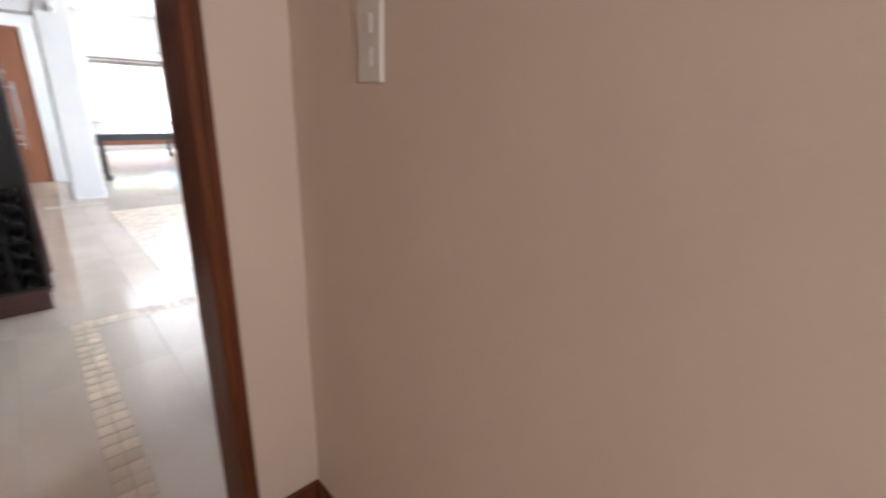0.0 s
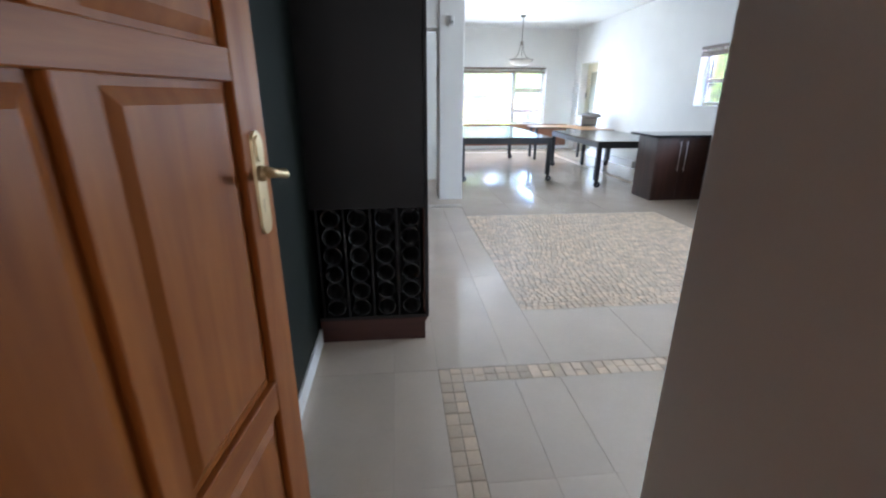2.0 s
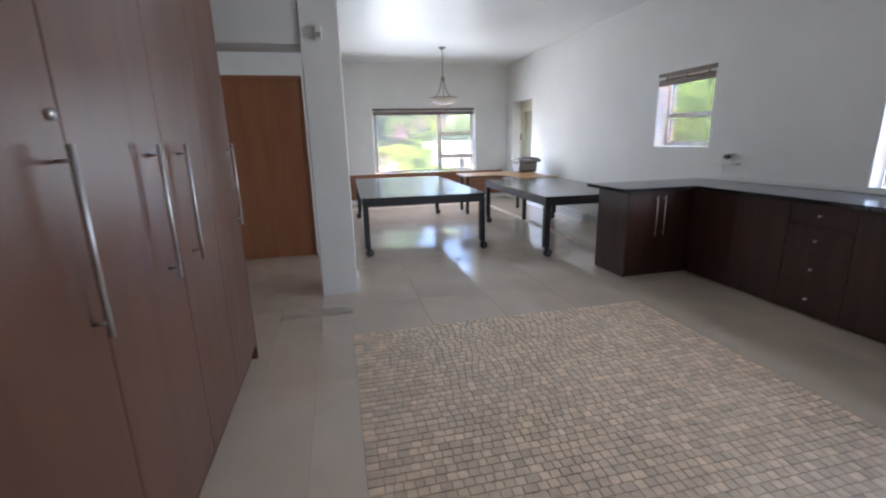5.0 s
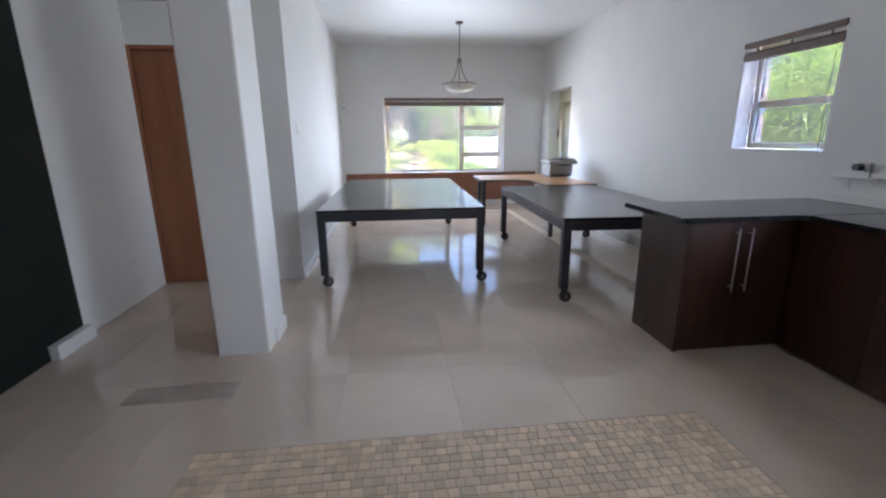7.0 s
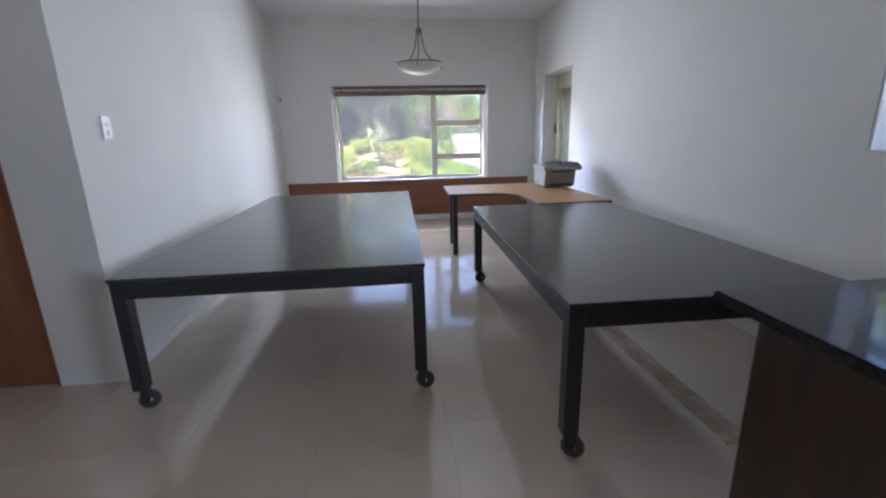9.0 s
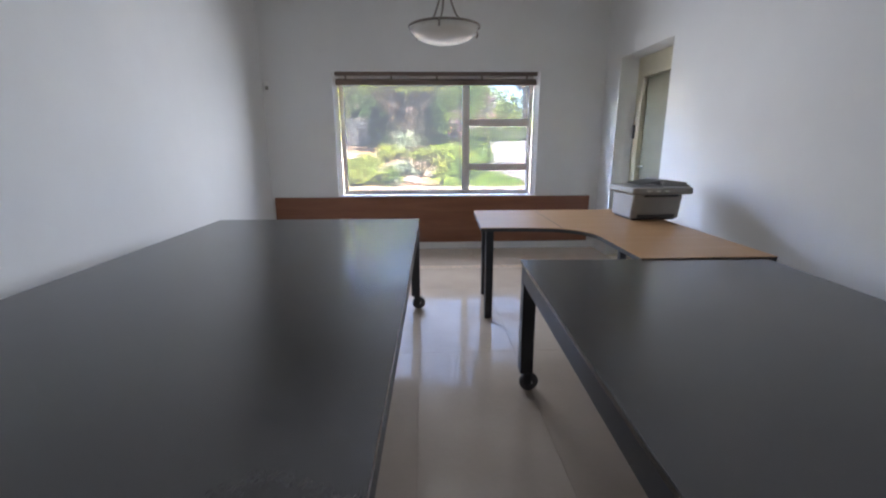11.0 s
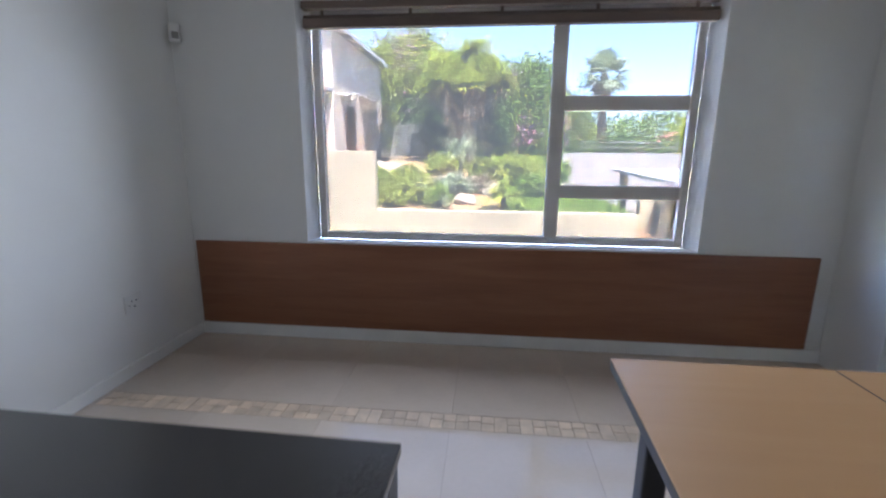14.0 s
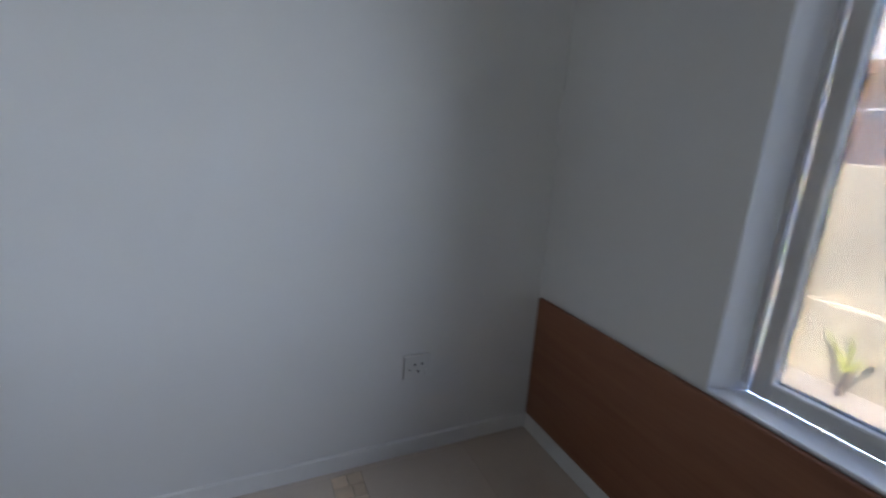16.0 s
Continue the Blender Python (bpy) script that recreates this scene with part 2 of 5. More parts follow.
BLIND = wood("brown_wood_slat", (0.20, 0.14, 0.11), (0.12, 0.085, 0.065), 0.4, "x", 1.0)
WHITE_PLASTIC = material("white_plastic", (0.72, 0.71, 0.68), 0.38, spread=0.03, bump=0.0)
GREY_PLASTIC = material("warm_grey_plastic", (0.29, 0.28, 0.255), 0.45, spread=0.05, fine=200, bump=0.03)
DARK_PLASTIC = material("dark_grey_plastic", (0.05, 0.05, 0.05), 0.4, spread=0.1, bump=0.02)
BRASS = material("worn_brass", (0.62, 0.50, 0.30), 0.38, metal=1.0, spread=0.12, scale=20, bump=0.03)
PEWTER = material("antique_pewter", (0.24, 0.21, 0.18), 0.4, metal=0.9, spread=0.12, bump=0.02)
OPAL = material("opal_glass", (0.72, 0.69, 0.62), 0.17, spread=0.04, scale=8, bump=0.0, coat=0.3)
CREAM_DOOR = material("cream_door_paint", (0.60, 0.55, 0.40), 0.45, spread=0.04, bump=0.03)
OLIVE_DOOR = material("grey_green_door_paint", (0.26, 0.245, 0.175), 0.5, spread=0.05, bump=0.03)
DARK_GLASS = material("dark_opaque_glass", (0.02, 0.022, 0.025), 0.08, spread=0.1, bump=0.0)
# near-black tint put in only to hold down the bright view outside
PANE = glass("view_dimming_pane", (0.0155, 0.016, 0.016))
PLASTER = material("cream_garden_plaster", (0.46, 0.385, 0.255), 0.85, spread=0.12, scale=1.6, fine=45, bump=0.5)
HOUSE_PAINT = material("beige_house_plaster", (0.58, 0.475, 0.38), 0.85, spread=0.05, scale=1.5, fine=60, bump=0.2)
WHITE_METAL = material("white_painted_metal", (0.62, 0.62, 0.62), 0.4, spread=0.04, bump=0.02)
ROOF_SHEET = material("grey_roof_sheet", (0.40, 0.37, 0.35), 0.5, spread=0.08)
RED_TILE = material("red_roof_tile", (0.48, 0.16, 0.12), 0.7, spread=0.15, scale=8, bump=0.2)
WHITE_WASH = material("white_boundary_wall", (0.38, 0.37, 0.37), 0.85, spread=0.05, scale=2, bump=0.15)
SOIL = material("garden_ground", (0.38, 0.19, 0.095), 0.95, spread=0.2, scale=0.9, fine=14, bump=0.5, second=(0.24, 0.17, 0.07))
PAVING = material("patio_paving", (0.34, 0.285, 0.22), 0.85, spread=0.12, scale=2, bump=0.2)
SHEET = leaf_material("translucent_white_sheet", (0.72, 0.71, 0.68), (0.78, 0.77, 0.74), 0.5)
ROCK = material("garden_rock", (0.52, 0.42, 0.33), 0.9, spread=0.2, scale=5, fine=40, bump=0.5)
BARK = material("yucca_bark", (0.23, 0.16, 0.10), 0.95, spread=0.25, scale=9, fine=50, bump=0.6, stretch=(1, 1, 0.3))
LEAF_TREE = leaf_material("yucca_leaf", (0.11, 0.20, 0.02), (0.29, 0.38, 0.05))
LEAF_DARK = leaf_material("dark_shrub_leaf", (0.05, 0.105, 0.022), (0.13, 0.21, 0.04))
LEAF_LIGHT = leaf_material("bright_shrub_leaf", (0.29, 0.37, 0.035), (0.52, 0.54, 0.09), 0.5)
LEAF_GREY = leaf_material("grey_green_leaf", (0.28, 0.34, 0.19), (0.48, 0.53, 0.34))
LEAF_DEAD = leaf_material("dead_leaf", (0.26, 0.18, 0.10), (0.40, 0.30, 0.18), 0.15)
FLOWER_PINK = leaf_material("pink_bract", (0.50, 0.16, 0.40), (0.70, 0.35, 0.58))
FLOWER_CREAM = leaf_material("cream_blossom", (0.70, 0.66, 0.48), (0.80, 0.78, 0.62))
GRASS = leaf_material("lawn_grass", (0.17, 0.30, 0.03), (0.30, 0.42, 0.06))

# ---- the shell ----
CEIL = 3.07
EAST, NORTH, WEST = 3.057, 13.67, -0.967
DARK_X = -2.262


def structure(name, bm, mat, label, category):
    return tagged(mesh_object(name, bm, mat), label, category, kind="structure")


floor = structure("floor", boxes((-3.1, 3.06, -1.7, 13.7, -0.30, -0.010), (3.06, 3.40, 12.0, 13.5, -0.30, -0.002)), GROUT, "floor of large polished cream tiles with mosaic inlays", "floor")
structure("ceiling", boxes((-3.3, 3.5, -1.9, 14.1, CEIL, CEIL + 0.15)), CEILING, "plain white plastered ceiling", "ceiling")
# roof over the house, with an overhang outside
structure("roof_slab", boxes((-4.2, 3.95, -2.3, 14.45, CEIL + 0.16, CEIL + 0.40)), ROOF_SHEET, "grey roof over the house", "roof")

bm = bmesh.new()
for a, b, z0, z1 in wall_boxes(2.1, 13.95, CEIL, [(4.30, 5.95, 0.93, 2.125), (7.546, 8.447, 1.237, 2.130), (12.23, 13.275, 0, 2.204)]):
    box(bm, EAST, EAST + 0.29, a, b, z0, z1)
structure("wall_east", bm, WHITE_WALL, "white plastered wall with two windows and a doorway", "wall")
bm = bmesh.new()
for a, b, z0, z1 in wall_boxes(-1.2, EAST, CEIL, [(-0.165, 2.272, 0.663, 2.130)]):
    box(bm, a, b, NORTH, NORTH + 0.28, z0, z1)
structure("wall_north", bm, WHITE_WALL, "white plastered end wall with a wide window", "wall")
structure("wall_west", boxes((WEST - 0.25, WEST, 9.0, NORTH, -0.3, CEIL)), WHITE_WALL, "white plastered side wall of the dining end", "wall")
bm = bmesh.new()
for a, b, z0, z1 in wall_boxes(-2.5, WEST - 0.25, CEIL, [(-2.283, -1.33, 0, 2.16)]):
    box(bm, a, b, 9.0, 9.2, z0, z1)
structure("wall_passage_end", bm, WHITE_WALL, "white wall with a brown passage door", "wall")
# unseen blocks added behind both doors against daylight leaking through their gaps
structure("passage_door_light_block", boxes((-2.6, -1.2, 9.21, 9.32, -0.3, CEIL)), WHITE_WALL, "unseen block that keeps daylight out of the passage door gaps", "wall")
structure("side_door_light_block", boxes((EAST + 0.30, EAST + 0.36, 12.0, 13.5, -0.3, 2.6)), WHITE_WALL, "unseen block that keeps daylight out of the side door gaps", "wall")
structure("wall_passage_west", boxes((-2.55, -2.285, 1.452, 9.0, -0.3, CEIL)), WHITE_WALL, "white plastered wall of the passage", "wall")
structure("wall_dark", boxes((-2.285, DARK_X, 1.452, 7.80, 0, CEIL)), DARK_WALL, "wall painted very dark teal", "wall")
structure("pillar", boxes((-1.22, -0.896, 7.395, 7.82, -0.3, CEIL), bevel=0.012, seg=2), WHITE_WALL, "square white plastered pillar", "pillar")
structure("beam", boxes((DARK_X, -1.22, 7.42, 7.80, 2.19, CEIL)), WHITE_WALL, "white plastered beam from the pillar to the wall", "beam")
structure("wall_south", boxes((-0.90, EAST, 2.10, 2.315, -0.3, CEIL)), WHITE_WALL, "white plastered kitchen wall", "wall")
structure("wall_entry", boxes((-1.05, -0.90, 1.452, 2.315, -0.3, CEIL), bevel=0.006, seg=2), WHITE_WALL, "white plastered wall end beside the open door", "wall")
bm = bmesh.new()
for a, b, z0, z1 in wall_boxes(-3.1, -1.066, CEIL, [(-2.225, -1.275, 0, 2.14)]):
    box(bm, a, b, 1.20, 1.45, z0, z1)
structure("wall_porch_door", bm, CREAM_WALL, "cream painted wall round the panelled door", "wall")
structure("wall_porch_east", boxes((-1.066, -0.86, -1.7, 1.45, -0.3, CEIL)), CREAM_WALL, "cream painted wall of the lobby", "wall")
structure("wall_porch_west", boxes((-3.3, -3.1, -1.9, 1.45, -0.3, CEIL)), CREAM_WALL, "cream painted wall of the lobby", "wall")
# unseen wall; its opening only houses the added lobby lamp
bm = bmesh.new()
for a, b, z0, z1 in wall_boxes(-3.1, -0.70, CEIL, [(-2.05, -1.45, 1.30, 1.90)]):
    box(bm, a, b, -1.9, -1.7, z0, z1)
structure("wall_porch_south", bm, CREAM_WALL, "unseen cream painted lobby wall with an opening for the added light", "wall")
# opaque backing that closes the invented opening against sun and sky
structure("lobby_light_backing", boxes((-2.05, -1.45, -1.86, -1.85, 1.30, 1.90)), DARK_GLASS, "unseen opaque backing behind the added lobby light", "window")

# skirtings
for k, (row, mat) in enumerate([
    ((WEST, WEST + 0.014, 9.0, NORTH, 0.0, 0.075), SKIRT),
    ((WEST + 0.014, EAST, NORTH - 0.016, NORTH, 0.0, 0.085), SKIRT),
    ((EAST - 0.014, EAST, 7.72, 12.23, 0.0, 0.075), SKIRT),
    ((DARK_X, DARK_X + 0.016, 1.56, 3.62, 0.0, 0.10), SKIRT),
    ((DARK_X, DARK_X + 0.06, 7.46, 7.83, 0.0, 0.10), SKIRT),
    ((-2.285, -2.272, 7.84, 9.0, 0.0, 0.012), SKIRT),
    ((-0.896, -0.872, 7.55, 7.80, 0.0, 0.10), SKIRT),
    ((-1.080, -1.066, -1.6, 1.186, 0.0, 0.09), DOOR_FRAME),
    ((-1.272, -1.066, 1.186, 1.20, 0.0, 0.09), DOOR_FRAME),
]):
    structure("baseboard", boxes(row, bevel=0.003), mat, "white painted skirting along the wall" if mat is SKIRT else "dark wooden skirting along the wall", "skirting")

# ---- windows ----
def window(name, axis, at, a0, a1, z0, z1, uprights, rails, bars, label, depth=0.05):
    """A framed window in an opening. axis: the wall's direction; uprights: (a, z0, z1); rails: (z, a0, a1); bars: frame thickness."""
    top = thing(name, 0, 0, 0, 0, label, "window", kind="structure")

    def put(bm, a, b, c, d, off=0.0, bevel=0.004):
        if axis == "x":
            box(bm, a, b, at - depth / 2 + off, at + depth / 2 - off, c, d, bevel)
        else:
            box(bm, at - depth / 2 + off, at + depth / 2 - off, a, b, c, d, bevel)

    bm = bmesh.new()
    put(bm, a0, a0 + bars, z0, z1)
    put(bm, a1 - bars, a1, z0, z1)
    put(bm, a0 + bars, a1 - bars, z0, z0 + bars)
    put(bm, a0 + bars, a1 - bars, z1 - bars, z1)
    part("window_frame", bm, FRAME_PAINT, top)
    for a, c, d, w in uprights:
        bm = bmesh.new()
        put(bm, a - w / 2, a + w / 2, c, d, 0.002)
        part("mullion", bm, FRAME_PAINT, top)
    for z, a, b, w in rails:
        bm = bmesh.new()
        put(bm, a, b, z - w / 2, z + w / 2, 0.003)
        part("transom", bm, FRAME_PAINT, top)
    return top


def pane(top, axis, at, a0, a1, z0, z1):
    bm = bmesh.new()
    if axis == "x":
        box(bm, a0, a1, at - 0.002, at + 0.002, z0, z1)
    else:
        box(bm, at - 0.002, at + 0.002, a0, a1, z0, z1)
    ob = part("pane", bm, PANE, top)
    # light from outside skips the dimming tint of the pane
    ob.visible_shadow = False
    return ob


def reveal(top, axis, inner, outer, a0, a1, z0, z1):
    """White lining and sill of a window opening."""
    t = 0.012
    rows = [(a0, a0 + t, z0 + t, z1 - t), (a1 - t, a1, z0 + t, z1 - t), (a0, a1, z1 - t, z1)]
    for a, b, c, d in rows:
        bm = bmesh.new()
        box(bm, *((a, b, inner + 0.003, outer) if axis == "x" else (inner + 0.003, outer, a, b)), c, d)
        part("reveal", bm, SILL_PAINT, top)
    bm = bmesh.new()
    box(bm, *((a0, a1, inner - 0.006, outer) if axis == "x" else (inner - 0.006, outer, a0, a1)), z0, z0 + t, 0.003)
    part("window_sill", bm, SILL_PAINT, top)


def blind(axis, at, a0, a1, z_top, label):
    """A raised blind: head rail, bottom rail, and its cords."""
    top = thing("window_blind", 0, 0, 0, 0, label, "blind")

    def put(a, b, near, far, c, d, name, mat):
        bm = bmesh.new()
        box(bm, *((a, b, at + near, at + far) if axis == "x" else (at + near, at + far, a, b)), c, d, 0.003)
        part(name, bm, mat, top)

    put(a0, a1, -0.03, 0.03, z_top - 0.042, z_top, "head_rail", BLIND)
    put(a0 + 0.005, a1 - 0.005, -0.025, 0.025, z_top - 0.145, z_top - 0.095, "bottom_rail", BLIND)
    for k in range(3):
        put(a0 + 0.008, a1 - 0.008, -0.024, 0.024, z_top - 0.094 + 0.007 * k, z_top - 0.091 + 0.007 * k, "slat", BLIND)
    n = 5 if a1 - a0 > 1.5 else 3
    for i in range(n):
        a = a0 + 0.12 + (a1 - a0 - 0.24) * i / (n - 1)
        put(a - 0.01, a + 0.01, -0.004, 0.004, z_top - 0.096, z_top - 0.041, "tape", BLIND)
    bm = bmesh.new()
    a = a0 + 0.045
    pts = [(a, -0.02, z_top - 0.10), (a + 0.004, -0.022, z_top - 0.5), (a - 0.003, -0.02, z_top - 0.9), (a + 0.002, -0.024, z_top - (1.38 if a1 - a0 > 2 else 0.8))]
    tube(bm, [(p[0], at + p[1], p[2]) if axis == "x" else (at + p[1], p[0], p[2]) for p in pts], 0.0022, 6)
    part("cord", bm, BLIND, top)
    return top


W1 = window("window_1", "x", 13.80, -0.115, 2.222, 0.675, 2.093, [(1.407, 0.725, 2.043, 0.085)], [(1.548, 1.4495, 2.172, 0.085), (1.015, 1.4495, 2.172, 0.08)], 0.05, "wide window in a grey painted frame with a fixed pane and three small panes")
for flip in (False, True):
    wedge = [(-0.1645, NORTH + 0.003), (-0.116, 13.779), (-0.1645, 13.94)]
    if flip:
        wedge = [(2.107 - x, y) for x, y in wedge][::-1]
    part("reveal", prism(bmesh.new(), wedge, 0.676, 2.129), SILL_PAINT, W1)
part("reveal", boxes((-0.164, 2.271, NORTH + 0.003, 13.774, 2.118, 2.1295), (-0.164, 2.271, 13.775, 13.94, 2.0935, 2.1295)), SILL_PAINT, W1)
part("window_sill", boxes((-0.1645, 2.2715, NORTH - 0.006, 13.775, 0.6635, 0.675), bevel=0.003), SILL_PAINT, W1)
pane(W1, "x", 13.80, -0.065, 1.3645, 0.725, 2.043)
pane(W1, "x", 13.80, 1.4495, 2.172, 0.725, 0.975)
pane(W1, "x", 13.80, 1.4495, 2.172, 1.055, 1.505)
pane(W1, "x", 13.80, 1.4495, 2.172, 1.591, 2.043)
blind("x", 13.712, -0.135, 2.242, 2.117, "brown wooden blind drawn up under the window head")

W2 = window("window_2", "y", EAST + 0.17, 7.558, 8.435, 1.249, 2.118, [], [(1.62, 7.608, 8.385, 0.055)], 0.05, "small two-light window in a grey painted frame")
reveal(W2, "y", EAST, EAST + 0.145, 7.546, 8.447, 1.237, 2.130)
pane(W2, "y", EAST + 0.17, 7.608, 8.385, 1.299, 1.5925)
pane(W2, "y", EAST + 0.17, 7.608, 8.385, 1.6475, 2.068)
blind("y", EAST + 0.02, 7.55, 8.443, 2.128, "brown wooden blind drawn up over the small window")

W3 = window("window_3", "y", EAST + 0.17, 4.312, 5.938, 0.942, 2.113, [(5.30, 0.992, 2.063, 0.06)], [], 0.05, "wide kitchen window above the worktop in a grey painted frame")
reveal(W3, "y", EAST, EAST + 0.145, 4.30, 5.95, 0.93, 2.125)
pane(W3, "y", EAST + 0.17, 4.362, 5.27, 0.992, 2.063)
pane(W3, "y", EAST + 0.17, 5.33, 5.888, 0.992, 2.063)
blind("y", EAST + 0.02, 4.305, 5.945, 2.123, "brown wooden blind drawn up over the kitchen window")


# ---- doors ----
def rounded_plate(cx, wide, z0, z1, y0, y1):
    """A flat upright plate with half-round ends, between two depths."""
    r, n = wide / 2, 10
    ring = [(cx + r * math.cos(math.pi * k / n), z1 - r + r * math.sin(math.pi * k / n)) for k in range(n + 1)]
    ring += [(cx - r * math.cos(math.pi * k / n), z0 + r - r * math.sin(math.pi * k / n)) for k in range(n + 1)]
    bm = bmesh.new()
    a = [bm.verts.new((x, y0, z)) for x, z in ring]
    b = [bm.verts.new((cx + (x - cx) * 0.93, y1, z)) for x, z in ring]
    bm.faces.new(a)
    bm.faces.new(b[::-1])
    for i in range(len(ring)):
        j = (i + 1) % len(ring)
        bm.faces.new((a[i], b[i], b[j], a[j]))
    bmesh.ops.recalc_face_normals(bm, faces=bm.faces)
    return bm


def panel_door():
    """Six-panel wooden door, hinged at its origin, leaf along +x, standing open."""
    h, t = 2.03, 0.042
    d = tagged(new("door_1"), "varnished reddish wooden panelled door, standing open", "door", kind="structure")
    hinge, edge = Vector((-2.172, 1.38, 0)), Vector((-2.064, 2.25, 0))
    way = edge - hinge
    d.matrix_basis = pose(hinge.x, hinge.y, 0.006, 0, 0, math.degrees(math.atan2(way.y, way.x)))
    w = 0.882
    xs = [(0.112, 0.418), (0.478, 0.776)]
    zs = [(0.19, 0.715), (0.785, 1.385), (1.438, 1.90)]
    for a, b in ((0, 0.112), (0.776, w)):
        part("stile", boxes((a, b, -t / 2, t / 2, 0.0, h), bevel=0.003), METER_DOOR, d)
    for c, e in ((0.0, 0.19), (0.715, 0.785), (1.385, 1.438), (1.90, h)):
        part("rail", boxes((0.111, 0.777, -t / 2 + 0.0006, t / 2 - 0.0006, c, e), bevel=0.002), METER_RAIL, d)
    for c, e in zs:
        part("mid_stile", boxes((0.418, 0.478, -t / 2 + 0.0006, t / 2 - 0.0006, c - 0.001, e + 0.001), bevel=0.002), METER_DOOR, d)
    for a, b in xs:
        for c, e in zs:
            bm = bmesh.new()
            box(bm, a, b, -0.006, 0.006, c, e)
            for s in (-1, 1):
                m = 0.034
                lo = [bm.verts.new((x, s * 0.006, z)) for x, z in ((a + 0.012, c + 0.012), (b - 0.012, c + 0.012), (b - 0.012, e - 0.012), (a + 0.012, e - 0.012))]
                hi = [bm.verts.new((x, s * 0.016, z)) for x, z in ((a + m, c + m), (b - m, c + m), (b - m, e - m), (a + m, e - m))]
                bm.faces.new(hi if s > 0 else hi[::-1])
                for i in range(4):
                    q = (lo[i], lo[(i + 1) % 4], hi[(i + 1) % 4], hi[i])
                    bm.faces.new(q)
            bmesh.ops.recalc_face_normals(bm, faces=bm.faces)
            part("panel", bm, METER_DOOR, d)
    for s in (-1, 1):
        hnd = part("door_handle", rounded_plate(w - 0.054, 0.044, 1.102, 1.302, s * t / 2, s * (t / 2 + 0.005)), BRASS, d, "worn brass lever handle on a long arched plate")
        part("arch", rounded_plate(w - 0.054, 0.030, 1.244, 1.294, s * (t / 2 + 0.005), s * (t / 2 + 0.009)), BRASS, hnd)
        bm = bmesh.new()
        lathe(bm, [(0.0, 0.0), (0.015, 0.0), (0.015, 0.010), (0.011, 0.014), (0.0, 0.014)], 20)
        bmesh.ops.rotate(bm, verts=bm.verts, matrix=Matrix.Rotation(radians(-90 * s), 3, "X"))
        bmesh.ops.translate(bm, verts=bm.verts, vec=(w - 0.058, s * (t / 2 + 0.004), 1.223))
        part("rosette", bm, BRASS, hnd, smooth=True)
        bm = bmesh.new()
        y = s * (t / 2 + 0.004)
        tube(bm, [(w - 0.054, y, 1.223), (w - 0.054, y + s * 0.03, 1.223), (w - 0.058, y + s * 0.048, 1.225), (w - 0.08, y + s * 0.058, 1.225), (w - 0.12, y + s * 0.056, 1.234), (w - 0.15, y + s * 0.052, 1.246)], [0.011, 0.009, 0.008, 0.0075, 0.007, 0.005], 10)
        part("lever", bm, BRASS, hnd, smooth=True)
        bm = bmesh.new()
        box(bm, w - 0.062, w - 0.054, *sorted((y, y + s * 0.001)), 1.147, 1.174)
        part("keyhole", bm, DARK_PLASTIC, hnd)
    return d


panel_door()
def jamb_profile(wall_x, side):
    """One upright of the door frame in plan: a full-depth board with a stop that leaves a rebate for the leaf. side: +1 where the opening lies at larger x."""
    a, b, c = wall_x, wall_x + side * 0.020, wall_x + side * 0.048
    stop = 1.305 if side > 0 else 1.395
    bm = bmesh.new()
    box(bm, *sorted((a, b)), 1.192, 1.458, 0, 2.14, 0.004, 2)
    box(bm, *sorted((b - side * 0.001, c)), 1.190, stop, 0, 2.105, 0.006, 2)
    box(bm, *sorted((b, c - side * 0.012)), stop - 0.001, stop + 0.014, 0, 2.105, 0.004, 2)
    return bm


for wall_x, side in ((-2.235, 1), (-1.268, -1)):
    structure("trim", jamb_profile(wall_x, side), DOOR_FRAME, "dark reddish wooden door frame with a rebate", "door frame")
structure("trim", boxes((-2.214, -1.289, 1.194, 1.456, 2.10, 2.139), (-2.186, -1.317, 1.190, 1.310, 2.06, 2.10), bevel=0.004), DOOR_FRAME, "dark reddish wooden door head", "door frame")
structure("trim", boxes((-1.2905, -1.2885, 1.408, 1.432, 1.02, 1.24), bevel=0.0006), PEWTER, "tarnished strike plate let into the door frame", "door frame")

d2 = thing("door_2", -1.33, 9.0, 0, 0, "plain brown flush passage door, closed", "door", kind="structure")
part("leaf", boxes((-0.925, -0.025, 0.03, 0.07, 0.006, 2.125), bevel=0.002), PLAIN_DOOR, d2)
part("door_frame", boxes((-0.953, -0.927, 0.004, 0.10, 0.0, 2.16), (-0.023, 0.0, 0.004, 0.10, 0.0, 2.16), (-0.927, -0.023, 0.004, 0.10, 2.127, 2.16)), PLAIN_DOOR, d2)

d3 = thing("door_3", EAST + 0.20, 12.23, 0, 0, "closed grey-green door in a cream painted frame", "door", kind="structure")
part("door_frame", boxes((0.0, 0.085, 0.002, 0.14, 0, 2.20), (0.0, 0.085, 0.905, 1.043, 0, 2.20), (0.0, 0.085, 0.14, 0.905, 1.99, 2.20), bevel=0.004), CREAM_DOOR, d3)
part("leaf", boxes((0.045, 0.083, 0.145, 0.90, 0.005, 1.985), bevel=0.003), OLIVE_DOOR, d3)
part("lock_box", boxes((-0.018, 0.0, 0.99, 1.03, 1.35, 1.50), bevel=0.004), DARK_PLASTIC, d3, "small dark lock on the frame")
part("door_handle", tube(bmesh.new(), [(0.045, 0.84, 1.05), (0.0, 0.84, 1.05), (-0.01, 0.83, 1.05), (-0.01, 0.73, 1.05)], 0.009), STEEL, d3, smooth=True)


